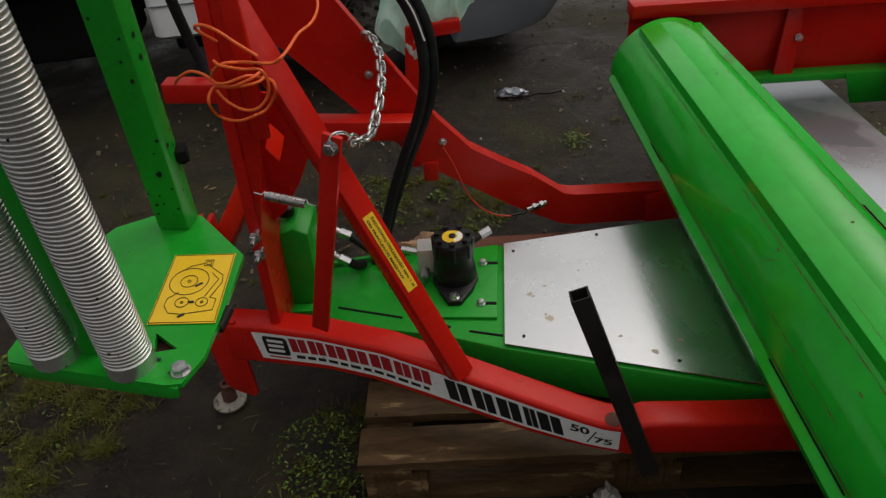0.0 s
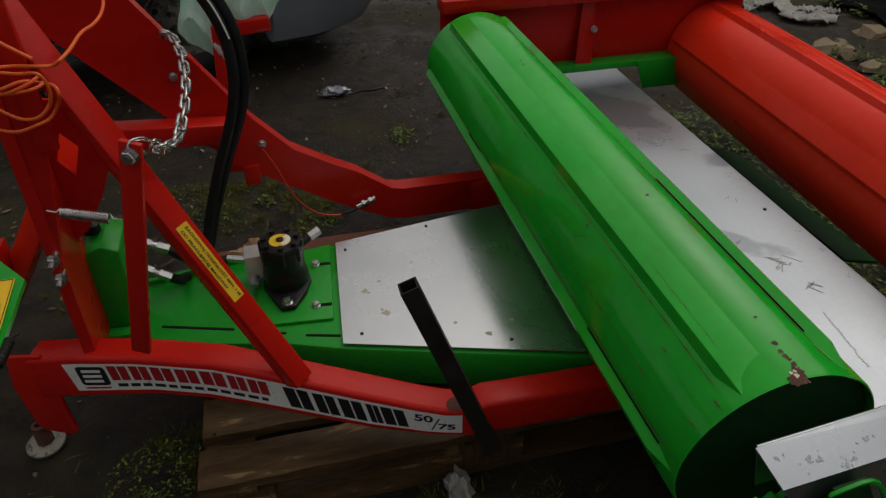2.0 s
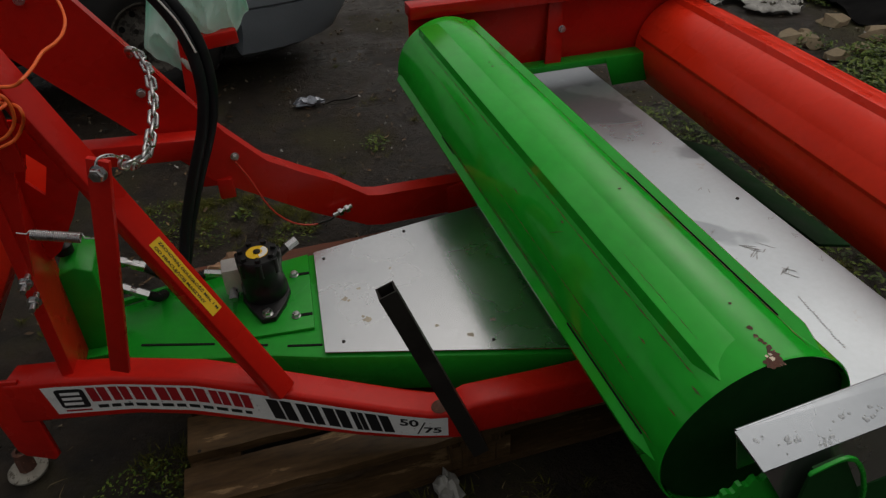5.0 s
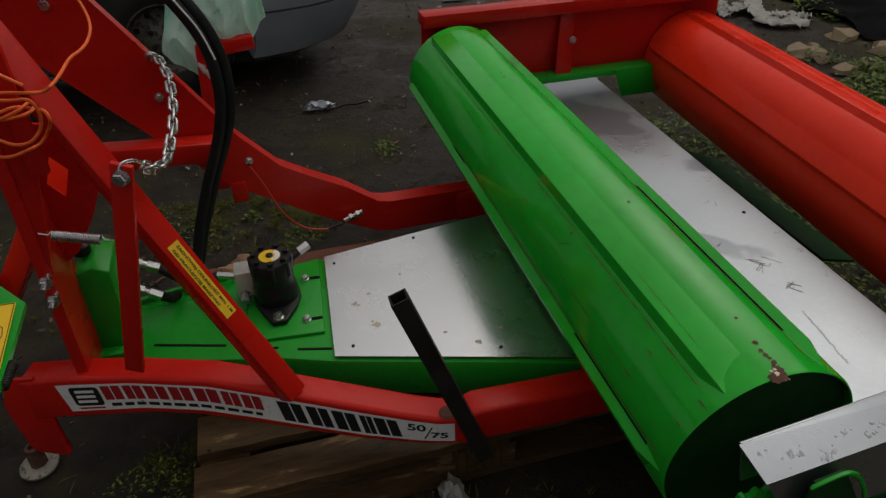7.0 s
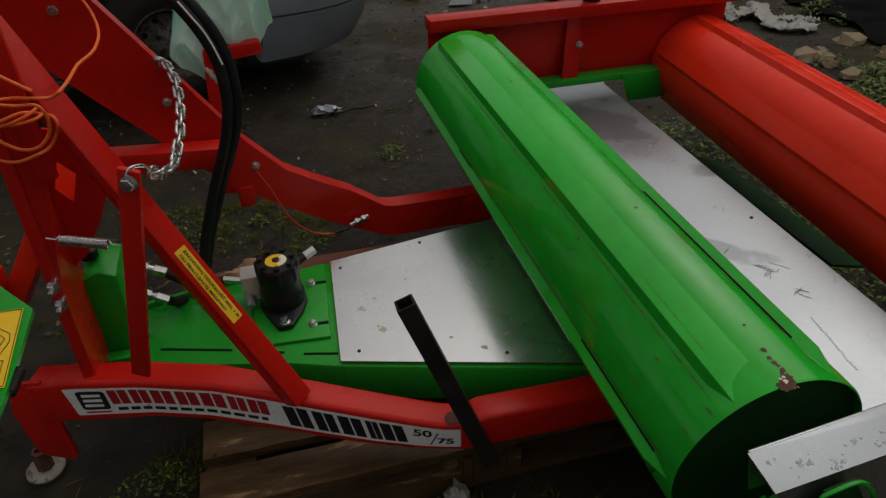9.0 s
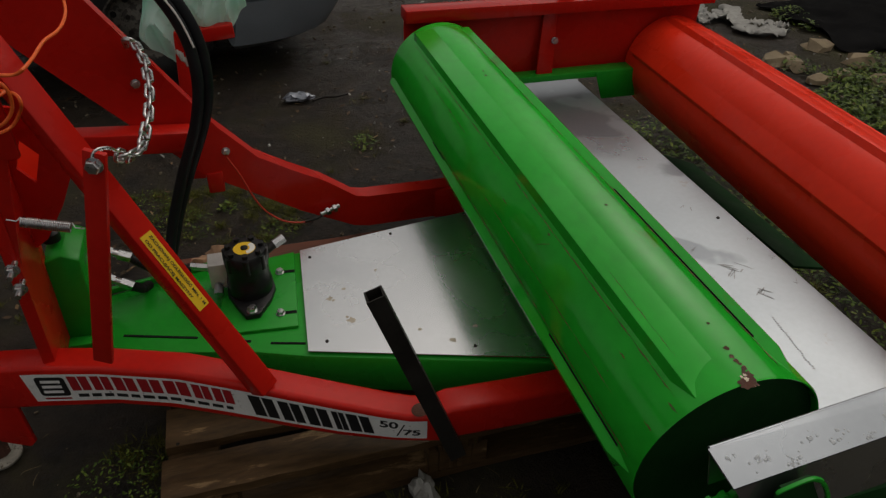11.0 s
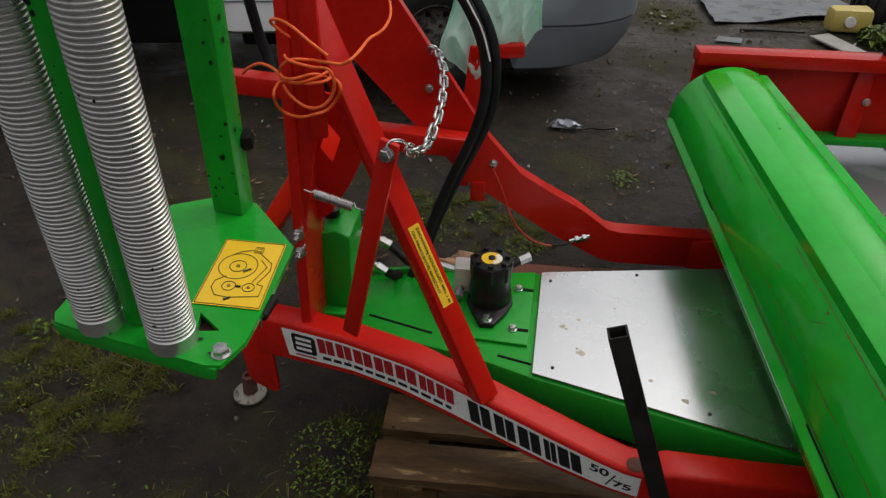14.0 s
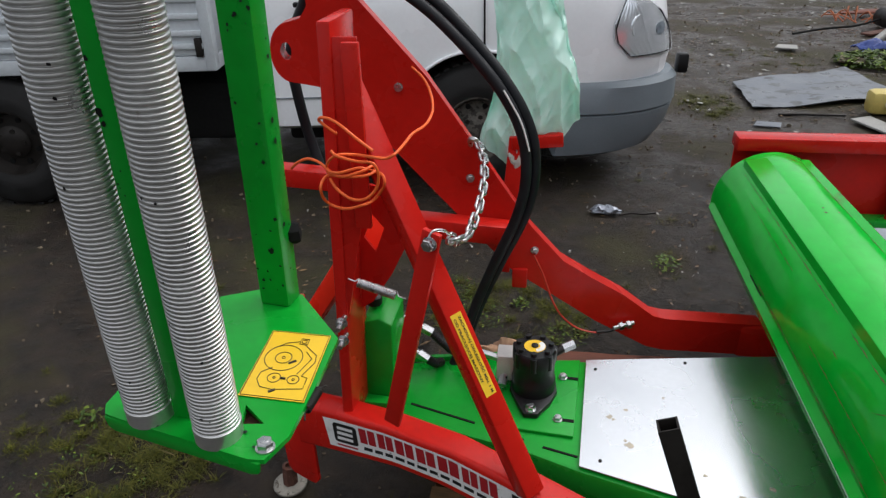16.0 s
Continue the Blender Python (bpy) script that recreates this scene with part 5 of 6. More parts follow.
def plan_outline(u0, u1, v0, v1, rf, rb, n=7):
    """A rounded plan outline: rf at the front (u1) corners, rb at the back."""
    out = []
    for cu, cv, r, a0 in ((u1 - rf, v0 + rf * 0.8, rf, -90), (u1 - rf, v1 - rf * 0.8, rf, 0), (u0 + rb, v1 - rb, rb, 90), (u0 + rb, v0 + rb, rb, 180)):
        for k in range(n):
            a = radians(a0 + 90 * k / (n - 1))
            out.append((cu + r * math.cos(a), cv + (0.8 if r == rf else 1.0) * r * math.sin(a)))
    return out


def loft(levels):
    """Levels of (z, outline), bottom first, joined into one closed skin."""
    bm = bmesh.new()
    rings = [[bm.verts.new((u, v, z)) for u, v in o] for z, o in levels]
    m = len(rings[0])
    for a, b in zip(rings, rings[1:]):
        for k in range(m):
            bm.faces.new((a[k], a[(k + 1) % m], b[(k + 1) % m], b[k]))
    bm.faces.new(rings[0][::-1])
    bm.faces.new(rings[-1])
    return bm


def carve(bm, cutter, name, mat, label):
    """Cuts one closed mesh out of another."""
    a = new(name, mesh_of(bm, name, mat, 40))
    b = bpy.data.objects.new("cutter", mesh_of(cutter, "cutter", UNDER, 40))
    scene.collection.objects.link(b)
    mod = a.modifiers.new("cut", "BOOLEAN")
    mod.object, mod.operation, mod.solver = b, "DIFFERENCE", "EXACT"
    done = bpy.data.meshes.new_from_object(a.evaluated_get(bpy.context.evaluated_depsgraph_get()))
    a.modifiers.clear()
    a.data = done
    done.materials.clear()
    done.materials.append(mat)
    done.polygons.foreach_set("material_index", [0] * len(done.polygons))
    done.set_sharp_from_angle(angle=radians(35))
    bpy.data.objects.remove(b)
    a.parent = van
    a["label"] = label
    return a


W = 1.85
cab = loft([(0.335, plan_outline(-0.95, 0.93, 0.05, W - 0.05, 0.30, 0.05)), (0.36, plan_outline(-0.97, 0.88, 0.0, W, 0.44, 0.06)), (0.50, plan_outline(-0.97, 0.92, -0.004, W + 0.004, 0.47, 0.06)), (0.525, plan_outline(-0.97, 0.945, 0.0, W, 0.44, 0.06)), (0.64, plan_outline(-0.97, 0.955, 0.0, W, 0.40, 0.06)), (0.86, plan_outline(-0.97, 0.91, 0.015, W - 0.015, 0.38, 0.06)), (0.95, plan_outline(-0.97, 0.82, 0.03, W - 0.03, 0.32, 0.06)), (1.05, plan_outline(-0.97, 0.40, 0.05, W - 0.05, 0.25, 0.06)), (1.10, plan_outline(-0.97, 0.22, 0.06, W - 0.06, 0.20, 0.06)), (1.65, plan_outline(-0.96, -0.25, 0.14, W - 0.14, 0.15, 0.06)), (1.95, plan_outline(-0.93, -0.40, 0.20, W - 0.20, 0.14, 0.06)), (2.0, plan_outline(-0.85, -0.50, 0.30, W - 0.30, 0.12, 0.06))])
cabin = carve(cab, rod((0.0, -0.2, 0.305), (0.0, 0.42, 0.305), 0.375, 48), "cab_body", VAN_WHITE, "white cab body with a round wheel arch")
bumper = loft([(0.145, plan_outline(0.38, 0.84, 0.06, W - 0.06, 0.44, 0.02)), (0.180, plan_outline(0.36, 0.93, 0.0, W, 0.50, 0.02)), (0.27, plan_outline(0.36, 0.99, -0.015, W + 0.015, 0.50, 0.02)), (0.372, plan_outline(0.36, 1.01, -0.02, W + 0.02, 0.48, 0.02)), (0.378, plan_outline(0.36, 1.00, -0.008, W + 0.008, 0.48, 0.02)), (0.386, plan_outline(0.36, 1.015, -0.024, W + 0.024, 0.48, 0.02)), (0.505, plan_outline(0.36, 1.01, -0.022, W + 0.022, 0.46, 0.02)), (0.53, plan_outline(0.38, 0.985, -0.004, W + 0.004, 0.44, 0.02))])
carve(bumper, rod((0.0, -0.3, 0.305), (0.0, 0.42, 0.305), 0.385, 48), "bumper", VAN_GREY, "scuffed grey plastic bumper")
vpart("arch_liner", rod((0.0, 0.25, 0.305), (0.0, 0.44, 0.305), 0.372, 40), UNDER)
vpart("door_gap", bar((0.03, -0.004, 0.66), (0.03, 0.012, 1.02), 0.008, 0.006, (0, 1, 0), 0), UNDER, cabin)
vpart("arch_lip", sweep([(0.381 * math.cos(radians(a)), -0.004, 0.305 + 0.381 * math.sin(radians(a))) for a in range(24, 168, 6)], 0.007, 8), VAN_WHITE, cabin)
vpart("side_crease", bar((-0.95, -0.004, 0.492), (-0.42, -0.004, 0.492), 0.006, 0.010, (0, 1, 0), 0), VAN_GREY, cabin)
vpart("side_window", plate([(-0.78, 0.065, 1.14), (0.02, 0.065, 1.14), (-0.22, 0.125, 1.58), (-0.78, 0.125, 1.58)], (0, -0.006, 0)), RUBBER, cabin)
vpart("door_handle", bar((-0.80, -0.012, 0.90), (-0.66, -0.012, 0.90), 0.02, 0.03, (0, 1, 0), 0.005), BLACK, cabin)
vpart("tow_bracket", bar((1.030, 0.30, 0.50), (1.030, 0.30, 0.595), 0.055, 0.06, (0, 1, 0), 0.012), BLACK)


def headlight():
    """A leaf-shaped lamp wrapped round the front corner."""
    def at(t, q, o):
        lo, hi = np.interp(q, (0, 0.08, 0.3, 0.6, 0.9, 1), (0.10, 0.04, -0.05, -0.03, 0.10, 0.18)), np.interp(q, (0, 0.08, 0.3, 0.6, 0.9, 1), (0.84, 0.90, 0.88, 0.78, 0.52, 0.40))
        a = radians(-76 + 58 * (lo + (hi - lo) * t))
        z = 0.640 + 0.245 * q
        back = float(np.interp(z, (0.64, 0.86, 0.95), (0.0, 0.045, 0.13)))
        return Vector((0.555 - back + (0.40 + o) * math.cos(a), 0.318 + back * 0.1 + (0.32 + o) * math.sin(a), z))

    def shell(o, n, m, puff, ribs):
        bm = bmesh.new()
        g = [[bm.verts.new(at(i / n, j / m, o + puff * math.sin(math.pi * j / m) * math.sin(math.pi * i / n) + (0.002 * (i % 2) if ribs and i < n * 0.45 else 0))) for j in range(m + 1)] for i in range(n + 1)]
        for i in range(n):
            for j in range(m):
                bm.faces.new((g[i][j], g[i + 1][j], g[i + 1][j + 1], g[i][j + 1]))
        geo = bmesh.ops.extrude_face_region(bm, geom=bm.faces[:])
        bmesh.ops.translate(bm, vec=(-0.004, 0.004, 0), verts=[v for v in geo["geom"] if isinstance(v, bmesh.types.BMVert)])
        return bm

    lamp = vpart("headlight", shell(0.006, 26, 12, 0.004, True), CHROME, cabin, "clear headlight with a bright faceted reflector", 20)
    cov = vpart("lens", shell(0.016, 20, 10, 0.010, False), GLASS, lamp, "clear plastic lens", 60)
    cov.visible_shadow = False
    edge = [(i / 8, 0) for i in range(9)] + [(1, j / 4) for j in range(1, 5)] + [(1 - i / 8, 1) for i in range(1, 9)] + [(0, 1 - j / 4) for j in range(1, 4)]
    vpart("lamp_rim", sweep([at(t, q, 0.008) for t, q in edge], 0.003, 6, closed=True), UNDER, lamp)
    for t_, q_, r_ in ((0.36, 0.52, 0.050), (0.74, 0.40, 0.034)):
        vpart("reflector_bowl", lathe([(r_ * 0.2, 0.002), (r_ * 0.7, 0.004), (r_, 0.012), (r_ * 1.06, 0.011), (r_ * 1.06, 0.002)], at(t_, q_, -0.006), (0.6, -0.8, 0), 24), CHROME, lamp)
    vpart("bulb_shield", lathe([(0.004, 0), (0.026, 0.004), (0.030, 0.012), (0.004, 0.016)], at(0.72, 0.45, 0.004), (0.6, -0.8, 0), 16), VAN_GREY, lamp)


headlight()


def wheel(u, v, r=0.305, w=0.185, rim_mat=HUB):
    t = vpart("wheel", lathe([(0.02, 0.10), (r * 0.46, 0.10), (r * 0.48, 0.0), (r * 0.60, -0.014), (r * 0.72, -0.012), (r * 0.74, -0.009), (r * 0.90, -0.006), (r * 0.97, 0.012), (r, 0.03), (r, w - 0.03), (r * 0.97, w - 0.012), (r * 0.60, w)], (u, v, r - 0.004), (0, 1, 0), 48), TYRE, None, "worn black tyre on a grey steel rim")
    rim = vpart("rim", lathe([(0.02, 0.028), (r * 0.18, 0.03), (r * 0.24, 0.05), (r * 0.40, 0.055), (r * 0.45, 0.02), (r * 0.475, -0.002), (r * 0.50, -0.004), (r * 0.48, 0.06)], (u, v, r - 0.004), (0, 1, 0), 36), rim_mat, t, "mud-caked grey steel rim, darkened for shade on the rear wheel")
    vpart("hub_cap", lathe([(0.01, 0.01), (r * 0.12, 0.012), (r * 0.20, 0.024), (r * 0.25, 0.034), (r * 0.22, 0.05)], (u, v, r - 0.004), (0, 1, 0), 28), rim_mat, t, "mud-splashed pale hub cover, darkened for shade on the rear wheel")
    for k in range(5):
        a = 2 * math.pi * k / 5
        vpart("wheel_nut", rod((u + 0.055 * math.cos(a), v + 0.034, r - 0.004 + 0.055 * math.sin(a)), (u + 0.055 * math.cos(a), v + 0.016, r - 0.004 + 0.055 * math.sin(a)), 0.012, 6), BLACK_STEEL, rim)
    for k in range(8):
        a = 2 * math.pi * (k + 0.5) / 8
        vpart("vent_hole", rod((u + r * 0.34 * math.cos(a), v + 0.048, r - 0.004 + r * 0.34 * math.sin(a)), (u + r * 0.34 * math.cos(a), v + 0.058, r - 0.004 + r * 0.34 * math.sin(a)), 0.013, 10), UNDER, rim)
    for k in range(40):
        a = 2 * math.pi * k / 40
        vpart("tread_block", bar((u + r * 1.004 * math.cos(a), v + 0.02, r - 0.004 + r * 1.004 * math.sin(a)), (u + r * 1.004 * math.cos(a + 0.05), v + w - 0.02, r - 0.004 + r * 1.004 * math.sin(a + 0.05)), 0.030, 0.010, (math.cos(a), 0, math.sin(a)), 0.002), TYRE, t)
    return t


wheel(0.0, 0.045, 0.312)
# rear rim in darker steel: the load bed's shade put into its colour
wheel(-2.20, -0.02, 0.315, 0.20, BLACK_STEEL)
vpart("wheel", rod((0.0, W - 0.24, 0.305), (0.0, W - 0.06, 0.305), 0.305, 32), TYRE)
vpart("wheel", rod((-2.20, W - 0.20, 0.315), (-2.20, W - 0.01, 0.315), 0.315, 32), TYRE)
vpart("chassis", bar((-3.4, 0.55, 0.42), (0.5, 0.55, 0.42), 0.10, 0.12, round_=0.01), UNDER)
vpart("chassis", bar((-3.4, 1.30, 0.42), (0.5, 1.30, 0.42), 0.10, 0.12, round_=0.01), UNDER)
vpart("fuel_tank", block(-1.75, -1.15, 0.25, 0.75, 0.22, 0.52, 0.04), UNDER)
vpart("axle", rod((-2.2, 0.1, 0.315), (-2.2, W - 0.1, 0.315), 0.05, 16), UNDER)
vpart("axle", rod((0.0, 0.2, 0.305), (0.0, W - 0.2, 0.305), 0.04, 16), UNDER)
vpart("under_shield", block(-0.95, 0.70, 0.30, W - 0.25, 0.20, 0.34, 0.02), UNDER)
bed = vpart("load_bed", block(-3.5, -1.16, -0.06, W + 0.06, 0.635, 0.70, 0.006), BED_GREY, None, "chipped light grey drop-side load bed")
vpart("side_board", block(-3.5, -1.165, -0.055, -0.025, 0.705, 1.10, 0.004), BED_GREY, bed)
for z in (0.745, 0.80, 0.87, 0.94, 1.01):
    vpart("board_rib", bar((-3.48, -0.060, z), (-1.20, -0.060, z), 0.016, 0.024, (0, 0, 1), 0.004), BED_GREY, bed)
vpart("corner_post", block(-1.20, -1.155, -0.07, -0.01, 0.64, 1.12, 0.005), BED_GREY, bed)
vpart("headboard", block(-1.20, -1.165, -0.05, W + 0.05, 0.705, 1.35, 0.006), BED_GREY, bed)
vpart("far_board", block(-3.5, -1.165, W + 0.02, W + 0.05, 0.705, 1.10, 0.004), BED_GREY, bed)
vpart("latch", block(-1.235, -1.205, -0.075, -0.05, 0.70, 0.78, 0.004), BLACK_STEEL, bed)
vpart("mud_flap", block(-1.86, -1.845, 0.0, 0.22, 0.20, 0.60, 0.002), UNDER)

# ---- mint polythene bag ----


def make_bag():
    """A limp sheet bag: two skins that meet at the sides, sharp hanging folds and a ragged lower edge."""
    bm = bmesh.new()
    n, m = 150, 110
    rows = []
    for j in range(m + 1):
        t = j / m
        row = []
        for i in range(n):
            a = 2 * math.pi * i / n
            u = 0.5 + 0.5 * math.cos(a)
            low = float(np.interp(u, (0, 0.1, 0.26, 0.42, 0.6, 0.9, 1), (0.70, 0.67, 0.622, 0.630, 0.690, 0.725, 0.765)))
            z = low + (1.36 - low) * t
            left = float(np.interp(z, (0.62, 0.70, 0.80, 0.865, 0.966, 1.063, 1.36), (-0.22, -0.224, -0.19, -0.178, -0.178, -0.188, -0.20)))
            right = float(np.interp(z, (0.62, 0.76, 0.87, 0.97, 1.065, 1.36), (0.04, 0.048, 0.037, 0.006, -0.012, -0.03)))
            x = left + (right - left) * u
            front = math.sin(a)
            q = Vector((x * 13 + z * 5, front * 1.3, z * 2.4))
            ridge = 0.045 * (1 - 2.2 * abs(noise.noise(q))) + 0.016 * (1 - 2 * abs(noise.noise(Vector((x * 22 - z * 13, front, z * 5)))))
            fine = 0.0035 * (1 - 2 * abs(noise.noise(Vector((x * 46 + z * 20, front * 2, z * 34)))))
            k = min(1.0, 4 * math.sqrt(abs(front)))
            y = 1.90 + front * 0.030 - (ridge + fine) * k
            row.append(bm.verts.new((x + 0.006 * noise.noise(Vector((3, x * 10, z * 24))), y, z + 0.006 * noise.noise(Vector((x * 40, front * 3, 4))))))
        rows.append(row)
    for a, b in zip(rows, rows[1:]):
        for i in range(n):
            bm.faces.new((a[i], a[(i + 1) % n], b[(i + 1) % n], b[i]))
    return single("plastic_bag", bm, BAG, "crumpled translucent mint plastic bag hung over the machine", "bag", smooth=24)


make_bag()

# ---- loose things in the yard ----


def crumple(name, at, size, mat, label, category, seed, rough=1.0, group="", cuts=3):
    rng = random.Random(seed)
    bm = bmesh.new()
    bmesh.ops.create_icosphere(bm, subdivisions=cuts, radius=1)
    off = Vector((rng.random() * 50, rng.random() * 50, 0))
    for v in bm.verts:
        k = 1 + rough * (0.55 * noise.noise(v.co * 1.6 + off) + 0.35 * noise.noise(v.co * 4 + off))
        v.co = Vector((v.co.x * size[0] * k, v.co.y * size[1] * k, max(-0.15, v.co.z) * size[2] * k)) + Vector(at)
    return single(name, bm, mat, label, category, group=group, smooth=25)


crumple("foil_scrap", (0.243, 2.975, 0.005), (0.062, 0.030, 0.028), FOIL, "crumpled silver foil scrap on the mud", "litter", 1)
single("stick", sweep([(0.305, 2.93, 0.008), (0.36, 2.955, 0.010), (0.41, 2.95, 0.008), (0.47, 2.975, 0.006)], 0.0055, 7), BLACK_STEEL, "dark thin stick lying on wet soil", "stick")


crumple("wrapper_scrap", (0.252, 0.85, 0.012), (0.026, 0.040, 0.040), CLOTH, "crushed pale plastic bottle beside the pallet", "litter", 4)


def roof_sheet():
    bm = bmesh.new()
    corners = (Vector((1.33, 5.46, 0)), Vector((2.27, 5.92, 0)), Vector((2.38, 5.00, 0)), Vector((1.30, 4.74, 0)))
    n = 28
    g = [[None] * (n + 1) for _ in range(n + 1)]
    for i in range(n + 1):
        for j in range(n + 1):
            u, v = i / n, j / n
            p = corners[3].lerp(corners[2], u).lerp(corners[0].lerp(corners[1], u), v)
            e = 0.012 * noise.noise(Vector((u * 5, v * 5, 3))) * (1 if 0 in (i, j) or n in (i, j) else 0.25)
            p = p + Vector((e, e * 1.5, 0.028 + 0.022 * noise.noise(Vector((u * 2.5, v * 2.5, 9))) + 0.012 * u * u))
            g[i][j] = bm.verts.new(p)
    for i in range(n):
        for j in range(n):
            bm.faces.new((g[i][j], g[i + 1][j], g[i + 1][j + 1], g[i][j + 1]))
    geo = bmesh.ops.extrude_face_region(bm, geom=bm.faces[:])
    bmesh.ops.translate(bm, vec=(0, 0, -0.005), verts=[v for v in geo["geom"] if isinstance(v, bmesh.types.BMVert)])
    return single("roof_sheet", bm, SHEET, "bent grey roofing sheet lying on the mud", "sheet", smooth=60)


roof_sheet()
single("stick", sweep([(1.438, 4.624, 0.010), (1.56, 4.63, 0.013), (1.70, 4.625, 0.012), (1.842, 4.632, 0.010)], 0.009, 7), BLACK_STEEL, "dark straight rod lying on wet soil", "stick")
single("board_offcut", plate([(1.828, 4.517, 0.012), (1.936, 4.194, 0.012), (2.053, 4.22, 0.016), (1.961, 4.572, 0.016)], (0, 0, 0.012)), CLOTH, "small pale board offcut on the ground", "board")


def tyre_thing():
    t = thing("old_tyre", "old black car tyre lying on its side in the weeds", "tyre", at=(2.63, 5.06, 0))
    r, w = 0.34, 0.21
    part("tyre_carcass", lathe([(r * 0.60, 0.02), (r * 0.72, 0.0), (r * 0.92, 0.006), (r * 0.99, 0.035), (r, w / 2), (r * 0.99, w - 0.035), (r * 0.92, w - 0.006), (r * 0.72, w), (r * 0.60, w - 0.02), (r * 0.56, w / 2), (r * 0.60, 0.02)], (0, 0, 0.0), (0.1, -0.12, 1), 48), TYRE, t)
    for k in range(28):
        a = 2 * math.pi * k / 28
        part("tread_block", bar((r * 1.0 * math.cos(a), r * 1.0 * math.sin(a), 0.035), (r * 1.0 * math.cos(a + 0.06), r * 1.0 * math.sin(a + 0.06), w - 0.03), 0.035, 0.012, (math.cos(a), math.sin(a), 0), 0.003), TYRE, t)
    return t


tyre_thing()


def canister():
    c = thing("canister", "yellowed plastic canister with a white cap lying on its side", "canister", at=(2.11, 4.70, 0.010))
    bm = block(-0.13, 0.13, -0.07, 0.07, 0.0, 0.15, 0.035)
    for v in bm.verts:
        v.co.z += 0.006 * noise.noise(v.co * 14)
    body = part("canister_body", bm, CAN, c)
    part("cap", lathe([(0.01, 0), (0.032, 0.002), (0.032, 0.022), (0.01, 0.024)], (-0.02, -0.068, 0.075), (0, -1, 0.1), 18), WHITE, body, "white screw cap")
    return c


canister()

rng = random.Random(5)
for k in range(14):
    x, y = ((2.74, 2.87), (2.79, 2.80), (3.13, 3.02), (2.97, 2.64), (3.20, 2.77), (3.09, 2.51), (2.79, 2.60))[k] if k < 7 else (rng.uniform(2.6, 3.6), rng.uniform(2.3, 3.0))
    s = rng.uniform(0.055, 0.085) if k < 7 else rng.uniform(0.02, 0.045)
    crumple("rubble_stone", (x, y, 0.0), (s, s * rng.uniform(0.6, 1), s * 0.6), RUBBLE, "rough pale tan rubble stone in the weeds", "stone", 200 + k, 0.9, group="rubble stones", cuts=2)


def draped(name, cx, cy, sx_, sy_, h, mat, label, seed):
    bm = bmesh.new()
    n = 30
    g = [[None] * (n + 1) for _ in range(n + 1)]
    for i in range(n + 1):
        for j in range(n + 1):
            u, v = i / n * 2 - 1, j / n * 2 - 1
            r = max(0.0, 1 - (u * u + v * v) * 0.62)
            w = 1 + 0.18 * noise.noise(Vector((u * 2, v * 2, seed)))
            z = 0.012 + h * r * (0.7 + 0.6 * noise.noise(Vector((u * 2.2, v * 2.2, seed + 3)))) + 0.02 * noise.noise(Vector((u * 9, v * 9, seed)))
            g[i][j] = bm.verts.new((cx + sx_ * u * w, cy + sy_ * v * w, max(0.006, z)))
    for i in range(n):
        for j in range(n):
            bm.faces.new((g[i][j], g[i + 1][j], g[i + 1][j + 1], g[i][j + 1]))
    geo = bmesh.ops.extrude_face_region(bm, geom=bm.faces[:])
    bmesh.ops.translate(bm, vec=(0, 0, -0.006), verts=[v for v in geo["geom"] if isinstance(v, bmesh.types.BMVert)])
    return single(name, bm, mat, label, "sheeting", smooth=60)


draped("tarpaulin", 3.90, 3.32, 0.62, 0.44, 0.10, TARP, "black tarpaulin heaped on the yard soil", 2)


def torn_strip(pts, wide, seed):
    """A twisted, crumpled ribbon of thin sheeting lying along pts."""
    rng = random.Random(seed)
    bm = bmesh.new()
    rows = []
    n = 60
    for i in range(n + 1):
        t = i / n * (len(pts) - 1)
        k = min(int(t), len(pts) - 2)
        p, q = Vector((*pts[k], 0.03)), Vector((*pts[k + 1], 0.03))
        c, d = p.lerp(q, t - k), (q - p).normalized()
        side = Vector((-d.y, d.x, 0))
        w = wide * (1 + 0.5 * noise.noise(Vector((i * 0.3, 7, seed))))
        rows.append([bm.verts.new(c + side * w * u + Vector((0, 0, 0.028 * noise.noise(Vector((i * 0.27, u * 2.5, seed))) + 0.003 * rng.random()))) for u in (-1, -0.5, 0, 0.5, 1)])
    for a, b in zip(rows, rows[1:]):
        for k in range(4):
            bm.faces.new((a[k], a[k + 1], b[k + 1], b[k]))
    geo = bmesh.ops.extrude_face_region(bm, geom=bm.faces[:])
    bmesh.ops.translate(bm, vec=(0, 0, -0.004), verts=[v for v in geo["geom"] if isinstance(v, bmesh.types.BMVert)])
    return single("torn_sheeting", bm, CLOTH, "torn strip of dirty white sheeting on the mud", "sheeting", group="torn strips", smooth=70)


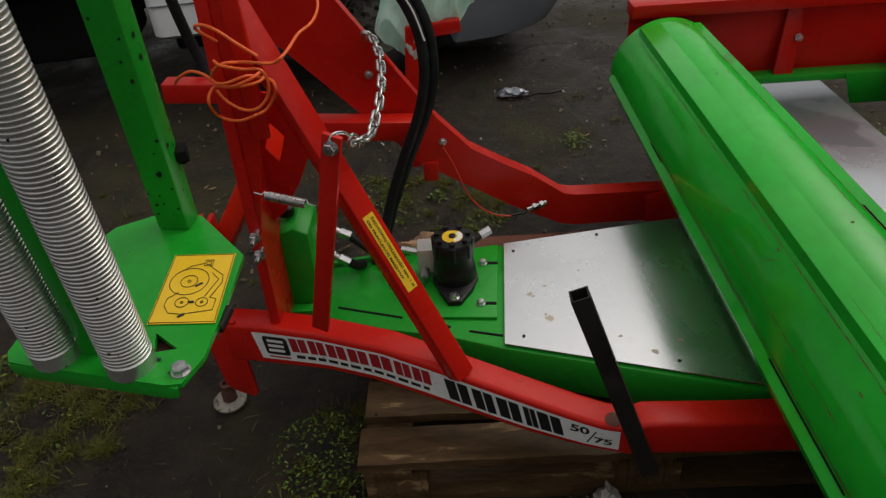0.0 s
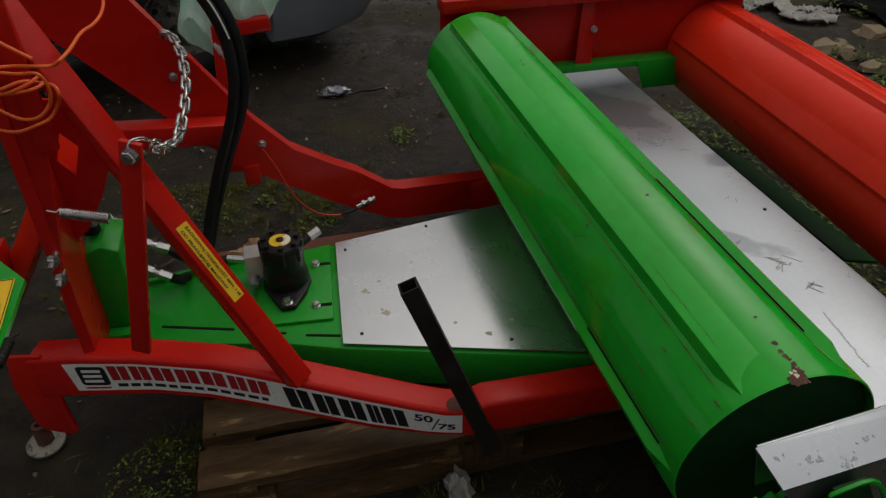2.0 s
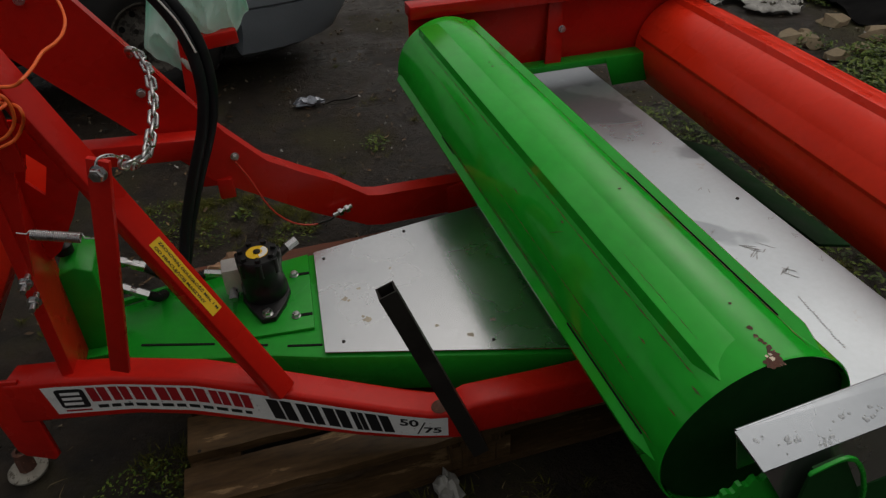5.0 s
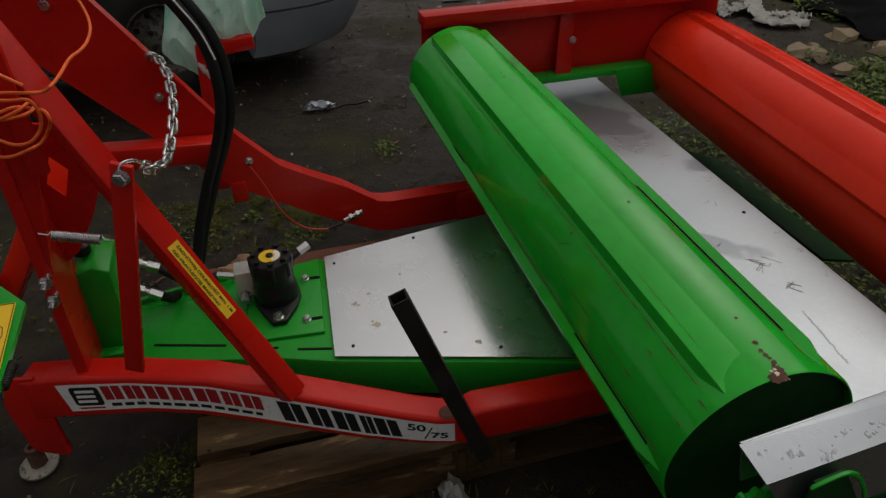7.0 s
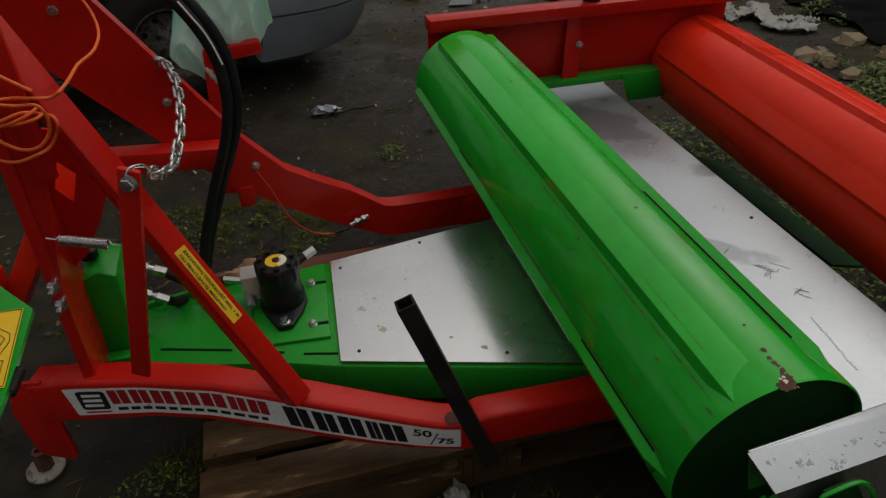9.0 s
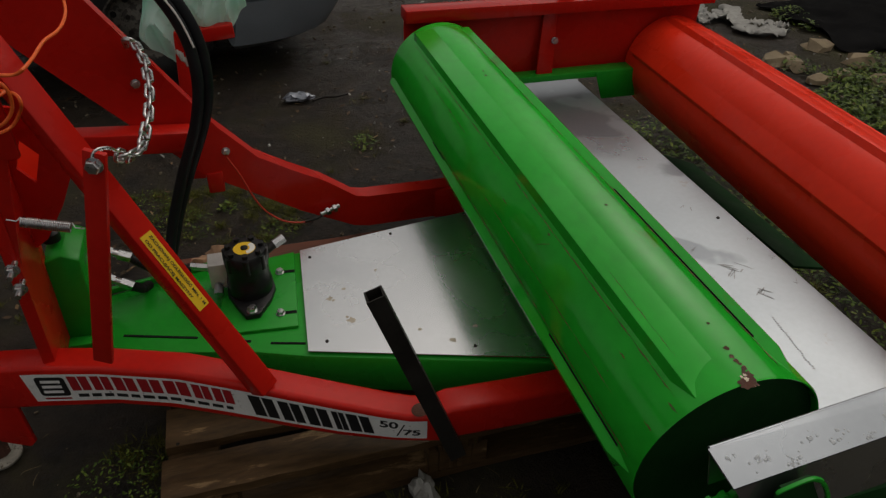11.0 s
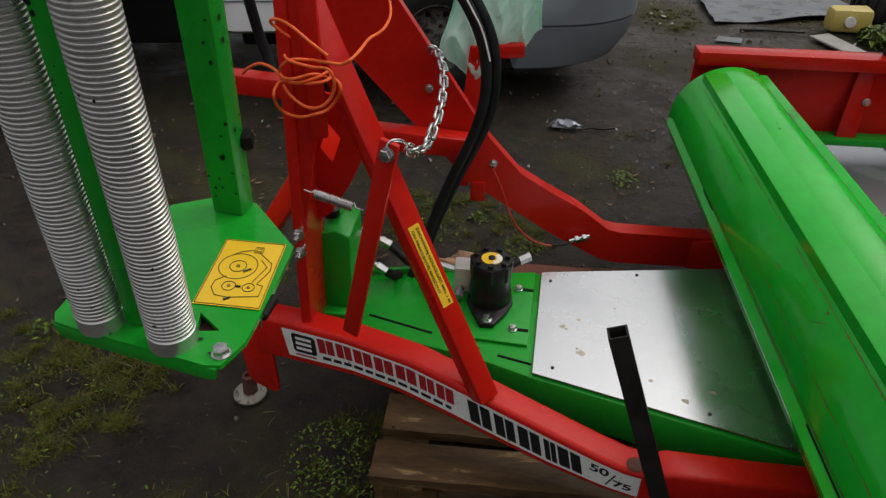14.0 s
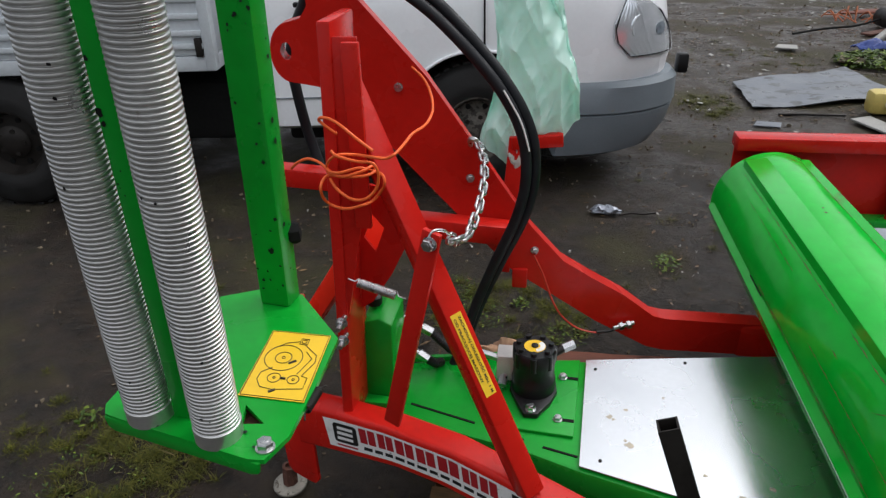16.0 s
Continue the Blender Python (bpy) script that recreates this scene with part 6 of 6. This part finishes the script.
torn_strip([(3.04, 3.72), (2.93, 3.50), (2.88, 3.34), (2.96, 3.25), (3.09, 3.26)], 0.055, 3)
torn_strip([(2.84, 3.78), (2.78, 3.62), (2.86, 3.56), (2.94, 3.66)], 0.045, 5)
torn_strip([(2.98, 3.44), (3.08, 3.38), (3.16, 3.30)], 0.04, 8)
torn_strip([(2.66, 3.70), (2.74, 3.58), (2.70, 3.46)], 0.03, 9)
draped("plastic_sheeting", 2.88, 6.82, 0.20, 0.13, 0.10, BLUE, "crumpled blue sheeting in a scrap heap", 12)
for k in range(9):
    r_ = random.Random(90 + k)
    x, y = r_.uniform(2.9, 4.2), r_.uniform(7.2, 9.0)
    a = r_.uniform(-0.6, 1.0)
    zb = 0.012 + 0.006 * k
    L = r_.uniform(0.35, 0.9)
    single("scrap_board", bar((x, y, zb), (x + L * math.cos(a), y + L * math.sin(a), zb + 0.02), r_.uniform(0.05, 0.12), 0.018, round_=0.003), r_.choice((WOOD_RED, WOOD, SHEET, RUST)), "weathered scrap board on a heap", "board", group="scrap heap boards")


def scrap_heap():
    """What lies at the edge of the yard: a pale pipe and dark planks propped on a log, a yellow box, orange netting."""
    single("log", rod((3.45, 7.05, 0.10), (3.35, 8.05, 0.11), 0.11, 14, 0.095), BLACK_STEEL, "dark rotten log at the yard's edge", "log")
    single("pale_pipe", rod((2.942, 7.100, 0.02), (3.472, 7.500, 0.308), 0.038, 16), CLOTH, "pale plastic pipe propped on a log", "pipe")
    for k, (dx, mat) in enumerate(((0.12, WOOD), (0.24, BLACK_STEEL), (0.36, WOOD), (0.47, BLACK_STEEL))):
        single("propped_plank", bar((2.98 + dx, 6.98 - 0.05 * k, 0.02), (3.52 + dx, 7.55 + 0.03 * k, 0.40 + 0.05 * k), 0.09, 0.025, round_=0.004), mat, "dark weathered plank propped on a log", "plank", group="propped planks")
    box = block(2.99, 3.21, 6.44, 6.56, 0.0, 0.17, 0.015)
    single("yellow_box", box, YELLOW, "yellow plastic box on the ground", "box")
    bm = bmesh.new()
    r_ = random.Random(17)
    for k in range(14):
        x, y = r_.uniform(3.0, 3.35), r_.uniform(8.1, 8.4)
        a, L = r_.uniform(0, 3.1), r_.uniform(0.12, 0.35)
        sweep([(x, y, 0.02), (x + 0.5 * L * math.cos(a), y + 0.5 * L * math.sin(a), r_.uniform(0.04, 0.16)), (x + L * math.cos(a), y + L * math.sin(a), r_.uniform(0.01, 0.08))], 0.007, 6, bm, smooth_steps=3)
    single("orange_netting", bm, NETTING, "tangle of orange plastic strips on the ground", "netting")
    single("branch", sweep([(2.35, 7.55, 0.015), (2.7, 7.75, 0.03), (3.05, 7.8, 0.06), (3.4, 7.95, 0.14)], 0.011, 8, smooth_steps=4), UNDER, "bent black branch lying on the mud", "branch")


scrap_heap()
single("paper_scrap", plate([(1.99, 6.83, 0.012), (2.17, 6.76, 0.012), (2.21, 6.92, 0.016), (2.06, 6.97, 0.014)], (0, 0, 0.006), round_=0), CLOTH, "pale torn board scrap on the mud", "litter")
single("paper_scrap", plate([(2.32, 6.20, 0.02), (2.50, 6.10, 0.02), (2.57, 6.30, 0.03), (2.40, 6.38, 0.03)], (0, 0, 0.012), round_=0), STONE, "brown board scrap beside the roofing sheet", "litter")
single("paper_scrap", plate([(1.22, 4.36, 0.010), (1.37, 4.33, 0.010), (1.40, 4.42, 0.012), (1.26, 4.45, 0.012)], (0, 0, 0.004), round_=0), SHEET, "flat grey scrap trodden into the mud", "litter")

# ---- small litter and stones on the mud ----


def scatter_bits():
    """Grit: small tilted chips, each a squashed eight-cornered lump."""
    r_ = random.Random(77)
    verts, faces = [], []
    for k in range(4200):
        x, y = r_.uniform(-2.5, 5.0), 0.6 + 9.0 * r_.random() ** 1.3
        s = r_.uniform(0.002, 0.007) * r_.choice((1, 1, 1, 1.8)) * min(1.0, 0.25 + y / 3.2) * (1 + 0.12 * y)
        m = Matrix.Translation((x, y, ground_height(x, y) + s * 0.2)) @ Euler((r_.uniform(0, 6), r_.uniform(0, 6), r_.uniform(0, 6))).to_matrix().to_4x4() @ Matrix.Diagonal((s * r_.uniform(0.6, 1.6), s, s * r_.uniform(0.25, 0.7), 1))
        i = len(verts)
        verts += [tuple(m @ Vector((a * r_.uniform(0.3, 0.7), b * r_.uniform(0.3, 0.7), c * 0.5))) for a in (-1, 1) for b in (-1, 1) for c in (-1, 1)]
        faces += [tuple(i + q for q in f) for f in ((0, 1, 3, 2), (4, 6, 7, 5), (0, 4, 5, 1), (2, 3, 7, 6), (0, 2, 6, 4), (1, 5, 7, 3))]
    me = bpy.data.meshes.new("gravel_bits")
    me.from_pydata(verts, [], faces)
    me.materials.append(STONE)
    return tagged(new("gravel_bits", me), "scattered grit, chips and pebbles on the mud", "gravel", kind="stuff")


scatter_bits()


def pale_scraps():
    r_ = random.Random(78)
    bm = bmesh.new()
    for k in range(1000):
        x, y = r_.uniform(-1.5, 4.5), 2.4 + 7.6 * r_.random() ** 1.2
        s = r_.uniform(0.003, 0.012) * r_.choice((0.6, 0.6, 1, 1.6)) * y / 3.5
        z = ground_height(x, y) + 0.008
        vs = [bm.verts.new((x + s * r_.uniform(0.5, 1.2) * math.cos(2 * math.pi * i / 5), y + s * r_.uniform(0.5, 1.2) * math.sin(2 * math.pi * i / 5), z + r_.uniform(0, 0.015))) for i in range(5)]
        bm.faces.new(vs)
    return single("paper_scraps", bm, CLOTH, "pale paper and plastic scraps trodden into mud", "litter", "stuff", smooth=None)


pale_scraps()


def wood_chips():
    """Brown leaves, bark and splinters trodden into the yard."""
    r_ = random.Random(79)
    verts, faces = [], []
    for k in range(3200):
        x, y = r_.uniform(-1.5, 4.5), 1.6 + 8.0 * r_.random() ** 1.4
        s, q = r_.uniform(0.005, 0.014) * (0.6 + y / 6), r_.uniform(0, math.pi)
        z, i = ground_height(x, y) + 0.006, len(verts)
        dx, dy, w = math.cos(q), math.sin(q), r_.uniform(0.2, 0.6)
        for u, v in ((-1.4, 0), (-0.3, w), (1.2, w * 0.4), (1.5, -0.1), (0.2, -w)):
            verts.append((x + s * (u * dx - v * dy), y + s * (u * dy + v * dx), z + r_.uniform(0, 0.006)))
        faces.append(tuple(range(i, i + 5)))
    me = bpy.data.meshes.new("wood_chips")
    me.from_pydata(verts, [], faces)
    me.materials.append(WOOD)
    return tagged(new("wood_chips", me), "brown leaf litter and splinters on wet mud", "litter", kind="stuff")


wood_chips()
for k, (x, y, z, sz) in enumerate(((-0.172, 1.635, 0.141, 0.030), (-0.122, 1.665, 0.141, 0.034), (-0.205, 1.60, 0.141, 0.022))):
    crumple("brick_fragment", (x, y, z), (sz, sz * 0.7, sz * 0.6), BRICK, "broken pale brick fragment on the pallet", "rubble", 500 + k, 0.8, group="brick fragments", cuts=2)


def blades(name, spots, mat, label, seed, tall=(0.03, 0.09), wide=0.0025, lean=0.6):
    """Grass: bent tapering blades strewn round (x, y, radius, count) spots."""
    r_ = random.Random(seed)
    verts, faces = [], []
    for cx, cy, rad, count in spots:
        for _ in range(count):
            a, d = r_.uniform(0, 2 * math.pi), rad * abs(r_.gauss(0, 0.5))
            x, y = cx + d * math.cos(a), cy + d * math.sin(a)
            h = r_.uniform(*tall)
            b, l = r_.uniform(0, 2 * math.pi), r_.uniform(0.1, lean) * h * 1.3
            w = wide * r_.uniform(0.6, 1.4)
            px, py = -math.sin(b) * w, math.cos(b) * w
            z = ground_height(x, y) - 0.004
            i = len(verts)
            for t, k in ((0, 1), (0.45, 0.8), (0.8, 0.5)):
                ox, oy, oz = math.cos(b) * l * t * t, math.sin(b) * l * t * t, h * t * (1 - 0.25 * t)
                verts += [(x + ox - px * k, y + oy - py * k, z + oz), (x + ox + px * k, y + oy + py * k, z + oz)]
            verts.append((x + math.cos(b) * l, y + math.sin(b) * l, z + h * 0.78))
            faces += [(i, i + 1, i + 3, i + 2), (i + 2, i + 3, i + 5, i + 4), (i + 4, i + 5, i + 6)]
    me = bpy.data.meshes.new(name)
    me.from_pydata(verts, [], faces)
    me.materials.append(mat)
    return tagged(new(name, me), label, "grass", kind="stuff")


moss_rng = random.Random(31)
moss = []
for count, (x0, x1, y0, y1), (ra, rb), dense in ((60, (-1.25, -0.24, 0.48, 0.90), (0.03, 0.10), 160), (44, (-1.24, -0.86, 0.93, 1.36), (0.02, 0.065), 260), (18, (-1.45, -1.15, 1.2, 1.6), (0.02, 0.05), 150), (12, (-0.46, -0.27, 0.88, 1.16), (0.02, 0.05), 80), (30, (-1.6, -0.5, 1.2, 2.4), (0.015, 0.04), 40), (44, (-0.42, 0.12, 1.90, 2.28), (0.02, 0.06), 190), (18, (0.12, 1.2, 1.9, 3.4), (0.02, 0.06), 50), (60, (0.6, 2.8, 4.0, 7.6), (0.08, 0.30), 100), (26, (0.84, 1.24, 4.55, 5.15), (0.04, 0.12), 260), (16, (1.5, 2.2, 6.1, 6.9), (0.05, 0.14), 220), (46, (2.1, 3.8, 2.0, 3.4), (0.05, 0.2), 160), (40, (1.25, 1.65, 1.0, 2.5), (0.03, 0.08), 110), (16, (0.1, 0.6, 0.68, 0.86), (0.02, 0.05), 40)):
    for _ in range(count):
        moss.append((moss_rng.uniform(x0, x1), moss_rng.uniform(y0, y1), moss_rng.uniform(ra, rb), int(dense * moss_rng.uniform(0.4, 1.3))))
blades("grass", moss, GRASS, "short mossy patches of grass on wet soil", 11, (0.006, 0.026), 0.0010, 1.5)
blades("dry_straw", [(-0.6, 0.85, 0.5, 60), (0.0, 2.2, 0.5, 60), (-1.0, 1.2, 0.4, 40), (1.8, 1.7, 0.4, 60), (0.4, 0.78, 0.15, 40)], DRY, "dry straw and dead stalks on soil", 12, (0.01, 0.035), 0.0012, 1.6)


def leaves(name, spots, mat, label, seed, size=(0.008, 0.02), high=0.07):
    """Low broad-leaved weeds: many small pointed leaves on short stalks."""
    r_ = random.Random(seed)
    verts, faces = [], []
    for cx, cy, rad, count in spots:
        for _ in range(count):
            a, d = r_.uniform(0, 2 * math.pi), rad * math.sqrt(r_.random())
            x, y = cx + d * math.cos(a), cy + d * math.sin(a)
            z = ground_height(x, y) + r_.uniform(0.005, high) * (1 - 0.6 * d / rad)
            s = r_.uniform(*size)
            b, tilt = r_.uniform(0, 2 * math.pi), r_.uniform(-0.5, 0.7)
            dx, dy = math.cos(b), math.sin(b)
            i = len(verts)
            for u, v, w in ((-1, 0, 0), (-0.3, 0.55, 0.12), (0.5, 0.42, 0.1), (1.2, 0, -0.1), (0.5, -0.42, 0.1), (-0.3, -0.55, 0.12), (0.1, 0, -0.05)):
                verts.append((x + s * (u * dx - v * dy), y + s * (u * dy + v * dx), z + s * (w + u * tilt)))
            faces += [(i, i + 1, i + 6), (i + 1, i + 2, i + 6), (i + 2, i + 3, i + 6), (i + 3, i + 4, i + 6), (i + 4, i + 5, i + 6), (i + 5, i, i + 6)]
    me = bpy.data.meshes.new(name)
    me.from_pydata(verts, [], faces)
    me.materials.append(mat)
    return tagged(new(name, me), label, "weeds", kind="stuff")


leaves("weeds", [(-0.55, 0.66, 0.25, 500), (-0.36, 0.92, 0.12, 200), (-0.80, 0.62, 0.3, 300), (-0.37, 1.03, 0.12, 330), (-0.33, 0.84, 0.12, 220), (-0.42, 0.72, 0.18, 220), (-0.25, 2.05, 0.12, 220), (0.06, 1.95, 0.08, 160), (-0.35, 2.22, 0.10, 160), (-1.18, 1.10, 0.20, 200)], LEAF, "tiny-leaved chickweed beside the pallet", 20, (0.0022, 0.0058), 0.035)
leaves("weeds", [(1.42, 2.30, 0.22, 900), (1.45, 1.95, 0.16, 800), (1.50, 1.60, 0.16, 800), (1.45, 1.32, 0.14, 700), (1.78, 1.45, 0.28, 900), (1.85, 1.95, 0.30, 800), (1.65, 2.25, 0.22, 500), (1.75, 1.0, 0.25, 600), (0.45, 2.49, 0.06, 60), (-0.10, 2.13, 0.035, 30), (-1.28, 1.38, 0.05, 30), (3.2, 2.2, 0.3, 500), (2.55, 2.15, 0.3, 500)], LEAF, "low broad-leaved weeds on wet soil", 21, (0.004, 0.012), 0.05)
leaves("weeds", [(2.28, 4.50, 0.16, 420), (2.50, 4.55, 0.18, 420), (2.62, 6.25, 0.30, 800), (2.9, 6.2, 0.25, 500)], LEAF, "leafy green weeds beside the rubbish", 22, (0.012, 0.032), 0.14)
leaves("weeds", [(3.36, 3.50, 0.14, 260), (3.29, 3.29, 0.06, 50), (2.89, 2.55, 0.12, 260), (2.76, 2.36, 0.16, 420), (2.64, 2.20, 0.14, 320), (2.84, 2.16, 0.12, 240), (3.02, 2.43, 0.16, 380), (3.10, 2.60, 0.12, 180), (2.80, 2.76, 0.10, 90), (3.25, 2.72, 0.10, 90), (2.45, 2.10, 0.12, 200)], LEAF, "fresh green weeds between rubble stones", 23, (0.006, 0.017), 0.09)

# ---- added unseen screens round the yard, to block low sky ----
SKY_SCREEN = material("dark_screen_boards", (0.035, 0.03, 0.026), 0.8, 0, 0.4, 3, 40, 0.2)
# the tall east one gives the green roller its dark mirrored edge
for nm, (x0, x1, y0, y1, hgt) in {"sky_screen_north": (-14, 10.8, 20.0, 20.2, 2.2), "sky_screen_south": (-14, 10.8, -9.2, -9.0, 2.0), "sky_screen_east": (10.8, 11.0, -9.0, 20.0, 6.6), "sky_screen_west": (-14.0, -13.8, -9.0, 20.0, 2.0)}.items():
    tagged(new(nm, mesh_of(block(x0, x1, y0, y1, -0.05, hgt, 0.01), nm, SKY_SCREEN, 40)), "added dark board screen out of view, blocking low sky", "fence", kind="structure")
